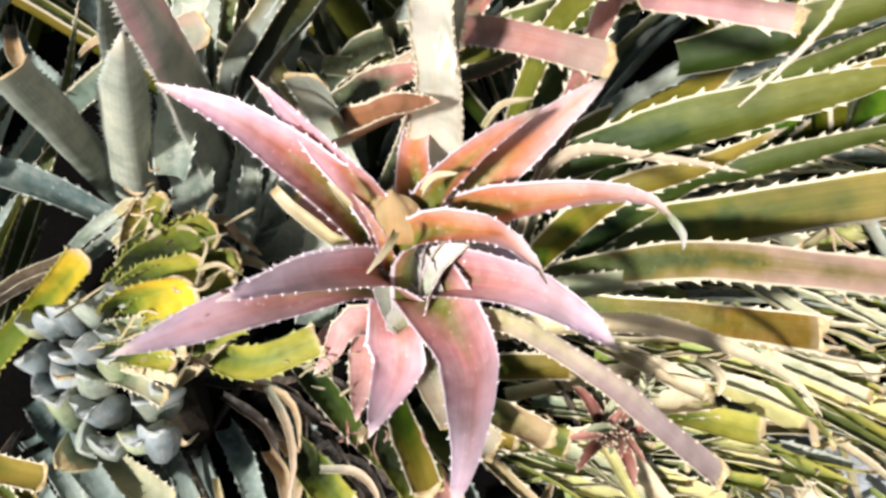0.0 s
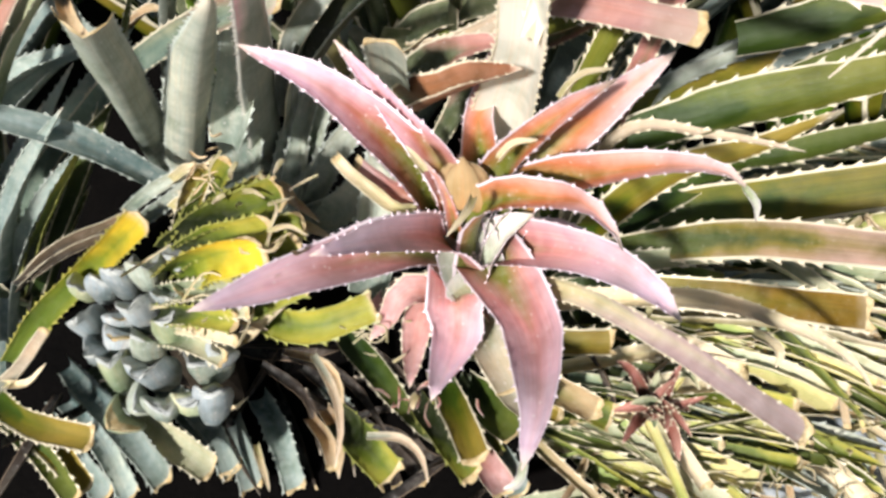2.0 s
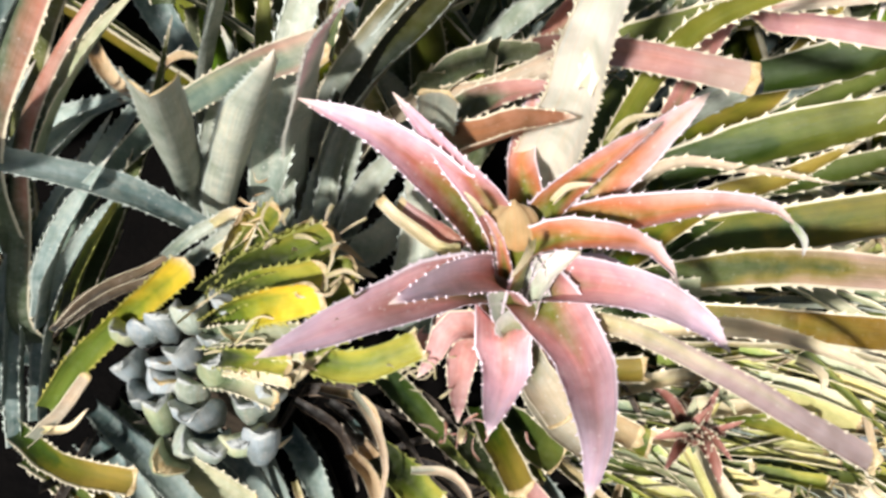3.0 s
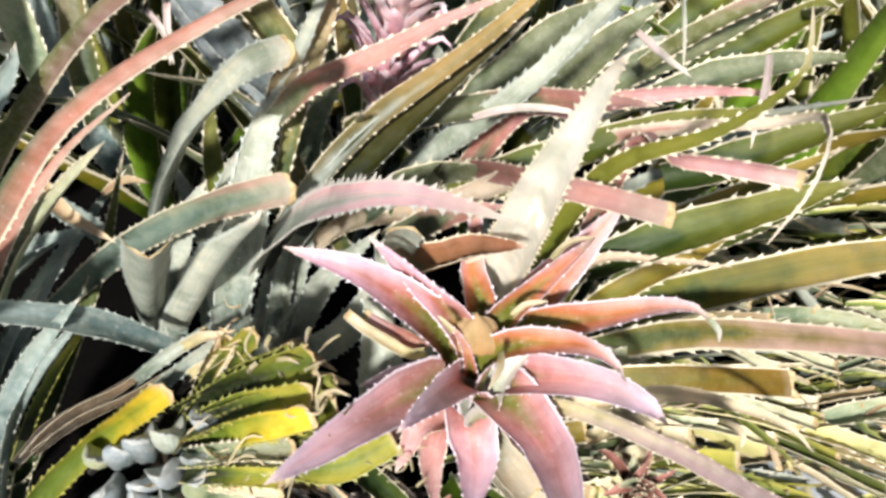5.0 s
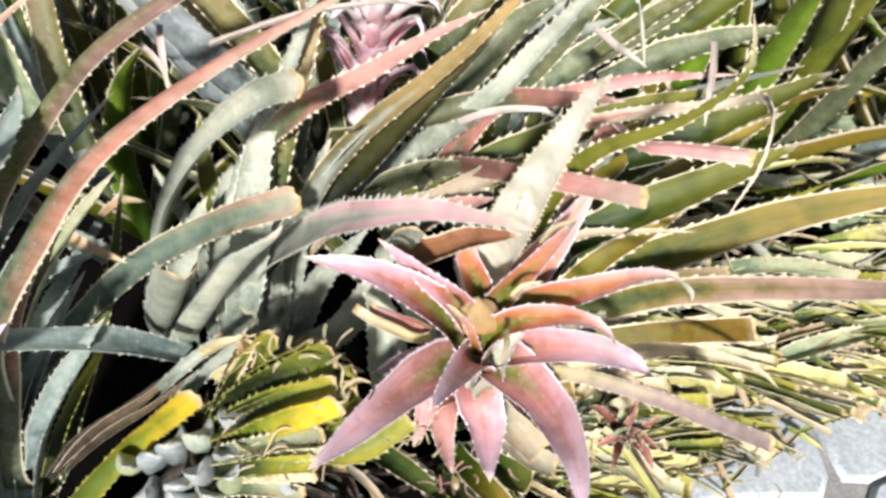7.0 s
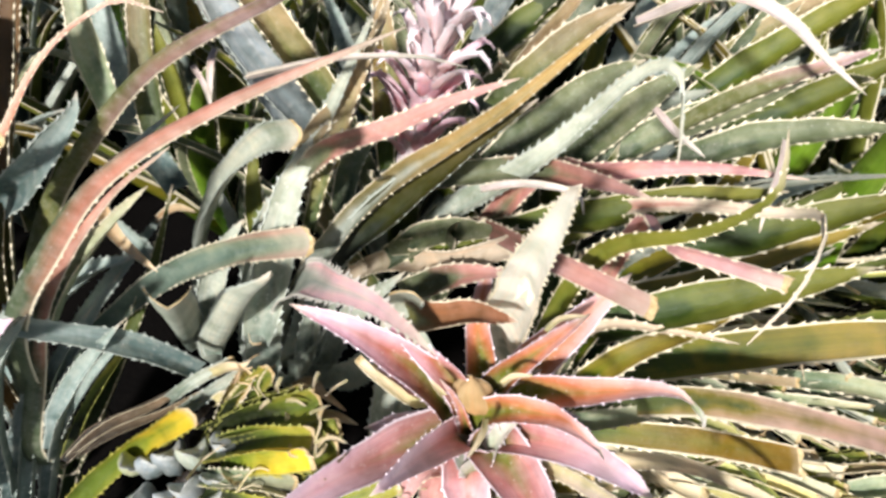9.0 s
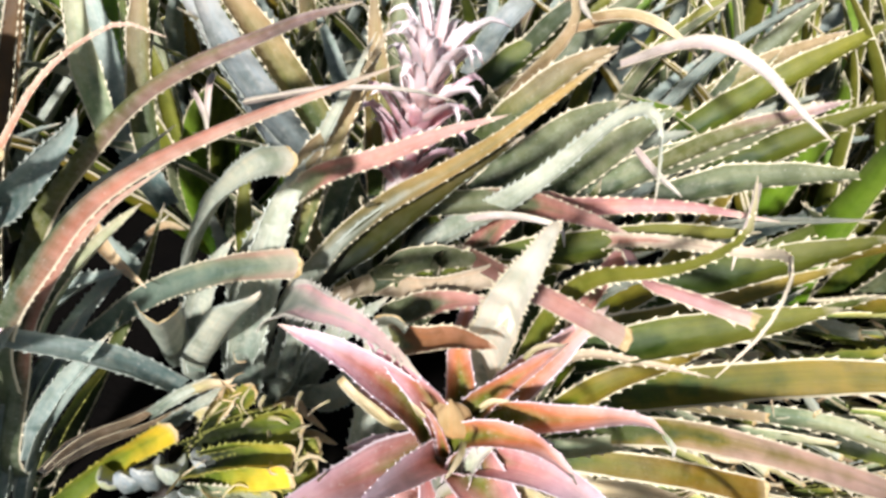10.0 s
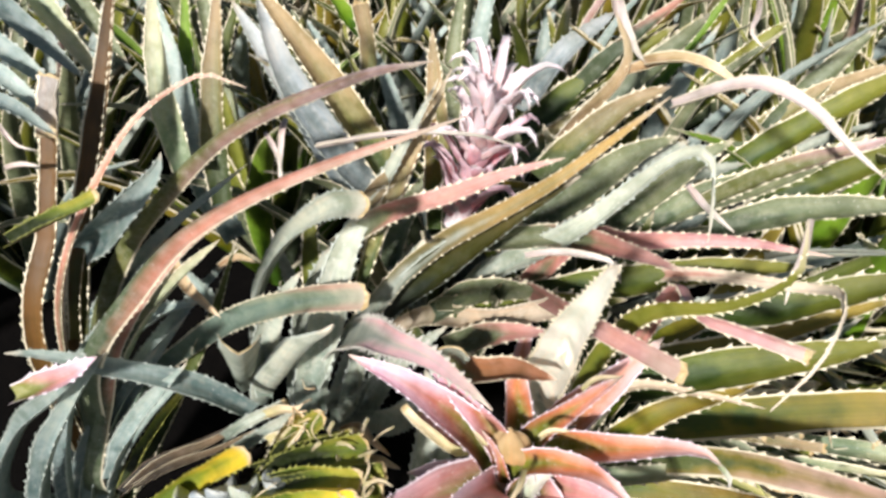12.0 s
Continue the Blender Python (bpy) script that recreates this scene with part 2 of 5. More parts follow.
def rough_mat(name, dark, light, scale, rough=0.85, bump=0.6, dist=0.004, third=None):
    m, n, l, bsdf = node_mat(name)
    tc = n.new("ShaderNodeTexCoord")
    a = noise_node(n, l, tc.outputs["Object"], scale, 6.0, 0.65)
    b = noise_node(n, l, tc.outputs["Object"], scale * 7, 4.0, 0.6)
    r = ramp(n, [(0.3, dark), (0.72, light)])
    l.new(a, r.inputs[0])
    r2 = ramp(n, [(0.3, (0.6, 0.6, 0.6)), (0.7, (1.15, 1.15, 1.15))])
    l.new(b, r2.inputs[0])
    l.new(mix(n, l, 0.8, r.outputs[0], r2.outputs[0], "MULTIPLY"), bsdf.inputs["Base Color"])
    bsdf.inputs["Roughness"].default_value = rough
    bsdf.inputs["Specular IOR Level"].default_value = 0.08
    bp = n.new("ShaderNodeBump")
    bp.inputs["Strength"].default_value, bp.inputs["Distance"].default_value = bump, dist
    l.new(math_node(n, l, "ADD", a, b), bp.inputs["Height"])
    l.new(bp.outputs[0], bsdf.inputs["Normal"])
    return m


# Soil near black: deep shade under the plants is put into its colour.
SOIL = rough_mat("shade_black_soil", (0.0015, 0.0012, 0.001), (0.004, 0.003, 0.0022), 9.0)
STONE = rough_mat("paving_stone", (0.44, 0.48, 0.50), (0.60, 0.63, 0.63), 14.0, 0.8, 0.4, 0.003)
MORTAR = rough_mat("paving_mortar", (0.26, 0.25, 0.23), (0.42, 0.41, 0.38), 30.0)
CUT = rough_mat("dried_cut_edge", (0.42, 0.27, 0.10), (0.80, 0.66, 0.40), 90.0, 0.8)
CUTGREY = rough_mat("pale_cut_edge", (0.34, 0.36, 0.34), (0.62, 0.62, 0.55), 70.0, 0.8)
STEM = rough_mat("scaly_stem", (0.012, 0.009, 0.006), (0.05, 0.038, 0.025), 25.0)

# ---- leaves ----


def spline(pts, n):
    """n + 1 evenly spread points of a smooth curve through pts."""
    P = [Vector(p) for p in pts]
    P = [P[0] * 2 - P[1]] + P + [P[-1] * 2 - P[-2]]
    fine = []
    for i in range(1, len(P) - 2):
        a, b, c, d = P[i - 1:i + 3]
        for k in range(12):
            t = k / 12
            fine.append(0.5 * (2 * b + (c - a) * t + (2 * a - 5 * b + 4 * c - d) * t * t + (3 * b - a - 3 * c + d) * t ** 3))
    fine.append(P[-2])
    acc = [0.0]
    for p, q in zip(fine, fine[1:]):
        acc.append(acc[-1] + (q - p).length)
    out, j = [], 0
    for k in range(n + 1):
        s = acc[-1] * k / n
        while j < len(acc) - 2 and acc[j + 1] < s:
            j += 1
        f = (s - acc[j]) / max(1e-9, acc[j + 1] - acc[j])
        out.append(fine[j].lerp(fine[j + 1], min(1, max(0, f))))
    return out, acc[-1]


ACROSS = (-1.0, -0.94, -0.78, -0.42, 0.0, 0.42, 0.78, 0.94, 1.0)


def blade(bm, uvl, pts, width, fold, cut, rng, hint=None, roll=0.0, teeth=True, thick=0.0022, step=0.017, tooth=0.0048, slim=2.6, twist=0.0):
    """Adds one leaf to bm: a gutter-shaped blade with thickness and hooked teeth; slot 0 is skin, slot 1 a dried cut edge."""
    rough_len = sum((Vector(b) - Vector(a)).length for a, b in zip(pts, pts[1:]))
    n = max(8, min(34, int(rough_len / 0.022)))
    line, length = spline(pts, n)
    chord = (line[-1] - line[0]).normalized()
    lay = chord.cross(Vector(hint if hint else (0, 0, 1)).normalized())
    if lay.length < 0.45:
        lay += Vector((1.0 if lay.x >= 0 else -1.0, 0, 0)) * (0.45 - lay.length)
    lay.normalize()
    if cut:
        line[n - 1] = line[n].lerp(line[n - 1], min(1.0, 0.008 * n / length))
    ph = rng.uniform(0, 9)
    rings, rims = [], []
    for i, c in enumerate(line):
        u = i / n
        t = (line[min(n, i + 1)] - line[max(0, i - 1)]).normalized()
        side = (lay - t * lay.dot(t)).normalized()
        side = Matrix.Rotation(radians(roll + twist * u * u) + 0.13 * math.sin(u * 5 + ph), 3, t) @ side
        nn = side.cross(t)
        if cut:
            w = 0.5 * width * (0.78 + 0.22 * math.sin(min(1.0, u * 1.4 + 0.1) * 1.57)) * (1 - 0.10 * u)
        else:
            w = 0.5 * width * (0.72 + 0.28 * math.sin(min(1.0, u * 2.4) * 1.57)) * max(0.0, 1 - u ** slim) ** 0.85 + 0.0006
        w *= 1 + 0.035 * math.sin(u * 17 + ph * 2) + 0.02 * math.sin(u * 41 + ph)
        fd = (fold * 1.3 + 0.08) * (1.3 - 0.55 * u)
        jag = 0.0
        top, bot = [], []
        for s in ACROSS:
            if cut and i == n:
                jag = rng.uniform(-0.16, 0.10) * min(0.06, width)
            wave = 0.06 * math.sin(u * 23 + ph + s * 2) * abs(s) + (0.05 if abs(s) == 1.0 else 0.0)
            p = c + side * (s * w) + nn * (w * (fd * 2.0 * abs(s) ** 1.7 + wave)) + t * jag
            th = thick * (1.0 - 0.75 * abs(s) ** 2) * (1.0 if cut else (1 - 0.7 * u))
            top.append(bm.verts.new(p))
            bot.append(bm.verts.new(p - nn * th))
        rings.append((top, bot, u))
        rims.append((top[0].co.copy(), top[-1].co.copy(), side, t, nn, w))

    def quad(vs, uvs, slot=0):
        f = bm.faces.new(vs)
        f.material_index, f.smooth = slot, True
        for lp, q in zip(f.loops, uvs):
            lp[uvl].uv = q

    m = len(ACROSS)
    vv = [0.5 + 0.5 * s for s in ACROSS]
    for i in range(n):
        ta, ba, ua = rings[i]
        tb, bb, ub = rings[i + 1]
        slot = 1 if cut and i == n - 1 and length > 0.06 else 0
        for k in range(m - 1):
            quad((ta[k], ta[k + 1], tb[k + 1], tb[k]), ((ua, vv[k]), (ua, vv[k + 1]), (ub, vv[k + 1]), (ub, vv[k])), slot)
            quad((ba[k + 1], ba[k], bb[k], bb[k + 1]), ((ua, vv[k + 1]), (ua, vv[k]), (ub, vv[k]), (ub, vv[k + 1])), slot)
        for k, e in ((0, 0.0), (m - 1, 1.0)):
            vs = (ta[k], tb[k], bb[k], ba[k]) if k == 0 else (tb[k], ta[k], ba[k], bb[k])
            us = (ua, ub, ub, ua) if k == 0 else (ub, ua, ua, ub)
            quad(vs, [(q, e) for q in us])
    for k in range(m - 1):
        t0, b0, _ = rings[n]
        quad((t0[k], t0[k + 1], b0[k + 1], b0[k]), [(1.0, 0.5)] * 4, 1 if cut else 0)
    if teeth:
        count = int(length / step)
        for e, sgn in ((0, -1), (1, 1)):
            for j in range(2, count):
                s = (j + rng.uniform(-0.25, 0.25)) / count
                if s > 0.98 or rng.random() < 0.06:
                    continue
                x = s * n
                i = min(n - 1, int(x))
                f = x - i
                A, B = rims[i], rims[i + 1]
                c = A[e].lerp(B[e], f)
                w = A[5] + (B[5] - A[5]) * f
                side, t, nn = A[2] * sgn, A[3], A[4]
                h = tooth * rng.uniform(0.55, 1.1) * min(1, 0.35 + w / 0.02)
                r = h * (rng.uniform(1.5, 2.2) if tooth > 0.0032 else rng.uniform(0.7, 1.1))
                tip = bm.verts.new(c + side * h * 0.95 + t * h * 1.05 + nn * h * 0.35)
                back = bm.verts.new(c - t * r * 0.9 - side * 0.0012 + nn * 0.0004)
                fore = bm.verts.new(c + t * r * 0.55 - side * 0.0012 + nn * 0.0004)
                hump = bm.verts.new(c + side * h * 0.38 - t * h * 0.35 + nn * 0.0006)
                neck = bm.verts.new(c + side * h * 0.42 + t * h * 0.62 + nn * 0.0006)
                low = bm.verts.new(c + t * h * 0.1 - nn * 0.0024 - side * 0.001)
                for tri in ((back, fore, neck), (back, neck, hump), (hump, neck, tip), (fore, low, neck), (neck, low, tip), (low, hump, tip), (low, back, hump)):
                    fc = bm.faces.new(tri)
                    for lp in fc.loops:
                        lp[uvl].uv = (s, 0.0 if e == 0 else 1.0)


def part(name, bm, materials, parent, label=""):
    me = bpy.data.meshes.new(name)
    bm.normal_update()
    bm.to_mesh(me)
    bm.free()
    for m in materials if isinstance(materials, (list, tuple)) else [materials]:
        me.materials.append(m)
    ob = new(name, me)
    if parent is not None:
        ob.parent = parent
        ob.matrix_parent_inverse = parent.matrix_basis.inverted()
    if label:
        ob["label"] = label
    return ob


def thing(name, at, label, category, group=""):
    ob = new(name)
    ob.empty_display_size = 0.05
    ob.matrix_basis = pose(*at)
    return tagged(ob, label, category, group)


LEAF_RNG = random.Random(11)


def leaf(plant, mat, width, fold, end, *pts, name="leaf", label="", hint=(0.0, -0.5, 0.85), edge=None, **kw):
    """One leaf of a plant, from its base through pts to its end: 'p' pointed, 'c' cut across."""
    bm = bmesh.new()
    uvl = bm.loops.layers.uv.new("leaf")
    blade(bm, uvl, pts, width, fold, end == "c", LEAF_RNG, hint, **kw)
    return part(name, bm, [MATS[mat], edge or CUT], plant, label)


# ---- ground and paving ----
def grid_sheet(x0, x1, y0, y1, nx, ny, zfun):
    bm = bmesh.new()
    vs = [[bm.verts.new((x0 + (x1 - x0) * i / nx, y0 + (y1 - y0) * j / ny, 0)) for i in range(nx + 1)] for j in range(ny + 1)]
    for row in vs:
        for v in row:
            v.co.z = zfun(v.co.x, v.co.y)
    for j in range(ny):
        for i in range(nx):
            bm.faces.new((vs[j][i], vs[j][i + 1], vs[j + 1][i + 1], vs[j + 1][i])).smooth = True
    return bm


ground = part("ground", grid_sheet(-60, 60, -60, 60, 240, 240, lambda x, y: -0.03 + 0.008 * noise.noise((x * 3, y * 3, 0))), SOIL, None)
tagged(ground, "bare soil under a bed of bromeliads, coloured near black for deep shade", "soil", kind="structure")

MATS["pupred"] = leaf_mat("dark_red_leaf", (0.16, 0.07, 0.04), (0.26, 0.08, 0.055), (0.36, 0.16, 0.12), CREAM, bloom=0.08)

# ---- the bromeliads that stand nearest ----
rosette = thing("pink_bromeliad", (-0.01, 0.55, 0.0), "pink and salmon bromeliad rosette with spiny leaf margins", "bromeliad")
stump = thing("cut_bromeliad", (-0.43, 0.58, 0.0), "bromeliad cut back to a stump of yellowing leaf bases", "bromeliad")
grey_plant = thing("grey_bromeliad", (-0.46, 0.86, 0.0), "silvery grey-green bromeliad with broad toothed leaves", "bromeliad")
spike_plant = thing("flowering_bromeliad", (-0.19, 0.93, 0.0), "bromeliad with a pink flower spike and reddish leaves", "bromeliad")
olive_plant = thing("olive_bromeliad", (0.06, 0.72, 0.0), "olive-green bromeliad with long flat spiny leaves", "bromeliad")
arching_plant = thing("arching_bromeliad", (-0.86, 0.64, 0.0), "blue-green bromeliad with long arching salmon-tipped leaves", "bromeliad")
back_plant = thing("tall_bromeliad", (0.0, 1.6, 0.0), "tall bromeliad with upright grey and olive leaves", "bromeliad")
low_plant = thing("low_bromeliad", (-0.2, 0.5, 0.0), "shaded low bromeliad leaves cut short above the soil", "bromeliad")
leaf(rosette, "redolive", 0.062, .26, "p", (-0.010, 0.535, 0.420), (-0.035, 0.531, 0.580), (-0.117, 0.493, 0.724), (-0.209, 0.497, 0.766), step=0.015, tooth=0.0028)
leaf(rosette, "redolive", 0.044, .26, "p", (-0.010, 0.535, 0.420), (-0.020, 0.515, 0.618), (-0.073, 0.515, 0.703), (-0.121, 0.512, 0.771), step=0.015, tooth=0.0028)
leaf(rosette, "salmon", 0.046, 0.26, "p", (-0.010, 0.535, 0.420), (-0.001, 0.564, 0.603), (-0.016, 0.616, 0.632), (-0.010, 0.705, 0.691), step=0.015, tooth=0.0028)
leaf(rosette, "salmon", 0.044, 0.31, "p", (-0.010, 0.535, 0.420), (0.022, 0.537, 0.613), (0.069, 0.532, 0.694), (0.125, 0.572, 0.725), step=0.015, tooth=0.0028)
leaf(rosette, "salmon", 0.066, 0.16, "p", (-0.010, 0.535, 0.420), (0.043, 0.562, 0.603), (0.105, 0.607, 0.659), (0.175, 0.679, 0.697), step=0.015, tooth=0.0028, hint=(0.15,-0.85,0.5))
leaf(rosette, "salmon", 0.048, 0.26, "p", (-0.010, 0.535, 0.420), (0.032, 0.540, 0.584), (0.133, 0.492, 0.680), (0.211, 0.495, 0.696), (0.246, 0.488, 0.682), step=0.015, tooth=0.0028)
leaf(rosette, "salmon", 0.042, 0.31, "p", (-0.010, 0.535, 0.420), (0.017, 0.493, 0.611), (0.093, 0.466, 0.664), (0.126, 0.430, 0.686), (0.151, 0.428, 0.650), step=0.015, tooth=0.0028)
leaf(rosette, "pink", 0.057, 0.26, "p", (-0.010, 0.535, 0.420), (0.031, 0.532, 0.518), (0.121, 0.483, 0.584), (0.176, 0.454, 0.585), (0.217, 0.457, 0.541), step=0.015, tooth=0.0028)
leaf(rosette, "pink", 0.075, 0.21, "p", (-0.010, 0.535, 0.420), (0.018, 0.513, 0.517), (0.077, 0.446, 0.504), (0.099, 0.351, 0.517), (0.096, 0.291, 0.502), step=0.015, tooth=0.0028)
leaf(rosette, "pink", 0.068, 0.26, "p", (-0.010, 0.535, 0.420), (-0.014, 0.497, 0.481), (-0.007, 0.464, 0.446), (-0.008, 0.364, 0.467), step=0.015, tooth=0.0028)
leaf(rosette, "pink", 0.068, 0.21, "p", (-0.010, 0.535, 0.420), (-0.049, 0.513, 0.523), (-0.128, 0.439, 0.557), (-0.219, 0.325, 0.593), step=0.015, tooth=0.0028)
leaf(rosette, "pink", 0.050, 0.16, "p", (-0.005, 0.525, 0.480), (-0.022, 0.480, 0.575), (-0.048, 0.395, 0.655), (-0.073, 0.313, 0.708), step=0.015, tooth=0.0028, hint=(0.6, 0, 0.7), slim=2.2)
leaf(rosette, "pink", 0.044, 0.26, "p", (-0.010, 0.535, 0.420), (-0.069, 0.527, 0.527), (-0.159, 0.520, 0.511), step=0.015, tooth=0.0028)
leaf(rosette, "pink", 0.042, 0.26, "p", (-0.010, 0.535, 0.420), (0.021, 0.556, 0.502), (0.071, 0.560, 0.534), (0.128, 0.576, 0.520), step=0.015, tooth=0.0028)
leaf(rosette, "silver", 0.022, .3, "p", (-0.010, 0.535, 0.420), (0.025, 0.537, 0.598), (0.074, 0.539, 0.654), step=0.015, tooth=0.0028)
leaf(rosette, "silver", 0.066, .02, "p", (-0.002, 0.511, 0.473), (0.002, 0.513, 0.535), (0.008, 0.516, 0.571), (0.012, 0.516, 0.590), tooth=0.002, slim=4, hint=(0.1, -0.7, 0.6))
leaf(rosette, "silver", 0.046, .20, "p", (0.006, 0.505, 0.482), (0.020, 0.511, 0.537), (0.038, 0.516, 0.572), (0.062, 0.524, 0.590), tooth=0.002, slim=3, hint=(-0.4, -0.6, 0.7))
leaf(rosette, "silver", 0.048, .06, "p", (-0.006, 0.502, 0.483), (-0.014, 0.495, 0.534), (-0.021, 0.490, 0.561), (-0.024, 0.485, 0.579), tooth=0.002, slim=3, hint=(0.3, -0.6, 0.7))
leaf(rosette, "silver", 0.044, .06, "p", (-0.001, 0.495, 0.487), (-0.004, 0.483, 0.518), (-0.006, 0.479, 0.535), tooth=0.002, slim=3)
leaf(rosette, "salmon", 0.020, .25, "p", (-0.010, 0.535, 0.420), (-0.018, 0.496, 0.612), (-0.044, 0.504, 0.657), step=0.015, tooth=0.0028)
leaf(rosette, "rust", 0.042, .2, "p", (-0.010, 0.535, 0.420), (-0.075, 0.512, 0.451), (-0.094, 0.490, 0.432), (-0.110, 0.453, 0.424), step=0.015, tooth=0.0028)
leaf(rosette, "rust", 0.042, .2, "p", (-0.010, 0.535, 0.420), (-0.056, 0.523, 0.429), (-0.067, 0.484, 0.387), (-0.057, 0.428, 0.383), step=0.015, tooth=0.0028)
leaf(rosette, "rust", 0.040, .2, "p", (-0.010, 0.535, 0.420), (0.020, 0.527, 0.445), (0.043, 0.503, 0.413), (0.056, 0.479, 0.414), step=0.015, tooth=0.0028)
leaf(rosette, "rust", 0.036, .2, "p", (-0.010, 0.535, 0.420), (-0.087, 0.547, 0.417), (-0.122, 0.527, 0.403), (-0.146, 0.489, 0.397), step=0.015, tooth=0.0028)
leaf(rosette, "pale", 0.040, .2, "c", (-0.010, 0.535, 0.420), (0.009, 0.528, 0.373), (0.054, 0.480, 0.339), (0.102, 0.448, 0.337), step=0.015, tooth=0.0028)
leaf(rosette, "creampink", 0.025, .2, "c", (-0.010, 0.535, 0.420), (0.093, 0.498, 0.519), (0.205, 0.408, 0.570), (0.262, 0.330, 0.615), (0.290, 0.287, 0.645), step=0.015, tooth=0.0028, hint=(0.3, -0.8, 0.6))
leaf(rosette, "cream", 0.026, .2, "p", (-0.010, 0.535, 0.420), (0.231, 0.562, 0.460), (0.334, 0.535, 0.475), (0.390, 0.514, 0.467), (0.419, 0.490, 0.448), step=0.015, tooth=0.0028)
leaf(olive_plant, "olive", 0.076, .0, "p", (0.060, 0.700, 0.330), (0.181, 0.834, 0.322), (0.351, 0.829, 0.402), (0.578, 0.791, 0.518), (0.837, 0.727, 0.609), step=0.024, tooth=0.006, hint=(0.1, -0.75, 0.6))
leaf(olive_plant, "olivepink", 0.050, .0, "p", (0.060, 0.700, 0.330), (0.169, 0.700, 0.394), (0.297, 0.672, 0.467), (0.414, 0.604, 0.538), (0.495, 0.509, 0.625), (0.548, 0.405, 0.722), step=0.024, tooth=0.006, hint=(0.1, -0.75, 0.6))
leaf(olive_plant, "olive", 0.060, .0, "p", (0.060, 0.700, 0.330), (0.131, 0.833, 0.484), (0.280, 0.975, 0.505), (0.366, 1.103, 0.562), (0.442, 1.218, 0.624), step=0.024, tooth=0.006, hint=(0.1, -0.75, 0.6))
leaf(olive_plant, "grey", 0.034, .12, "p", (0.060, 0.700, 0.330), (0.142, 0.868, 0.486), (0.249, 0.933, 0.546), (0.367, 0.967, 0.571), step=0.024, tooth=0.006)
leaf(olive_plant, "bluegrey", 0.040, .12, "p", (0.060, 0.700, 0.330), (0.262, 1.008, 0.443), (0.414, 1.098, 0.513), (0.553, 1.170, 0.540), (0.693, 1.246, 0.571), step=0.024, tooth=0.006)
leaf(olive_plant, "green", 0.050, .12, "p", (0.060, 0.700, 0.330), (0.212, 0.921, 0.430), (0.339, 1.001, 0.469), (0.550, 1.130, 0.530), (0.696, 1.228, 0.552), step=0.024, tooth=0.006)
leaf(olive_plant, "green", 0.046, .12, "p", (0.060, 0.700, 0.330), (0.281, 0.903, 0.390), (0.364, 0.923, 0.412), (0.474, 0.966, 0.434), (0.557, 1.003, 0.444), (0.693, 1.063, 0.461), step=0.024, tooth=0.006)
leaf(olive_plant, "bluegrey", 0.046, .12, "p", (0.060, 0.700, 0.330), (0.295, 0.977, 0.285), (0.465, 1.066, 0.319), (0.604, 1.167, 0.375), step=0.024, tooth=0.006)
leaf(olive_plant, "green", 0.060, .12, "p", (0.060, 0.700, 0.330), (0.077, 0.913, 0.509), (0.127, 0.995, 0.574), (0.162, 1.073, 0.641), step=0.024, tooth=0.006)
leaf(olive_plant, "green", 0.050, .12, "p", (0.060, 0.700, 0.330), (0.260, 0.860, 0.252), (0.433, 0.891, 0.227), (0.622, 0.926, 0.202), (0.778, 0.953, 0.178), step=0.024, tooth=0.006)
leaf(olive_plant, "sage", 0.050, .12, "c", (0.060, 0.700, 0.330), (0.269, 0.811, 0.201), (0.439, 0.797, 0.176), (0.612, 0.792, 0.144), step=0.024, tooth=0.006)
leaf(olive_plant, "ygreen", 0.050, .12, "c", (0.060, 0.700, 0.330), (0.232, 0.810, 0.139), (0.412, 0.772, 0.101), (0.628, 0.760, 0.077), step=0.024, tooth=0.006)
leaf(olive_plant, "green", 0.050, .12, "c", (0.060, 0.700, 0.330), (0.145, 0.775, 0.132), (0.285, 0.771, 0.083), (0.418, 0.724, 0.065), step=0.024, tooth=0.006)
leaf(olive_plant, "olivered", 0.048, .0, "c", (0.060, 0.700, 0.330), (0.202, 0.711, 0.313), (0.333, 0.688, 0.348), (0.441, 0.618, 0.428), hint=(0.1, -0.75, 0.6))
leaf(olive_plant, "sage", 0.030, .1, "p", (0.060, 0.700, 0.330), (0.158, 0.672, 0.390), (0.304, 0.699, 0.417), (0.405, 0.705, 0.424))
leaf(olive_plant, "greycream", 0.018, .2, "p", (0.060, 0.700, 0.330), (0.128, 0.670, 0.586), (0.230, 0.666, 0.610), (0.322, 0.659, 0.608))
leaf(olive_plant, "olive", 0.042, .15, "p", (0.060, 0.700, 0.330), (0.181, 0.684, 0.526), (0.288, 0.731, 0.556), (0.377, 0.785, 0.584))
leaf(olive_plant, "olive", 0.050, .15, "p", (0.060, 0.700, 0.330), (0.154, 0.792, 0.498), (0.300, 0.845, 0.538), (0.441, 0.891, 0.587), (0.555, 0.930, 0.622))
leaf(olive_plant, "bedgreen", 0.042, .15, "p", (0.060, 0.700, 0.330), (0.079, 0.667, 0.590), (0.134, 0.611, 0.788), (0.218, 0.535, 0.889), (0.260, 0.495, 0.967), (0.260, 0.513, 1.018), slim=1.3)
leaf(olive_plant, "thread", 0.030, .2, "p", (-0.168, 0.742, 0.647), (-0.009, 0.878, 0.574), (0.177, 0.770, 0.736), (0.321, 0.668, 0.818), (0.347, 0.599, 0.864), (0.321, 0.528, 0.835), (0.271, 0.479, 0.798), slim=1.4, tooth=0.004, hint=(0,-0.8,0.5))
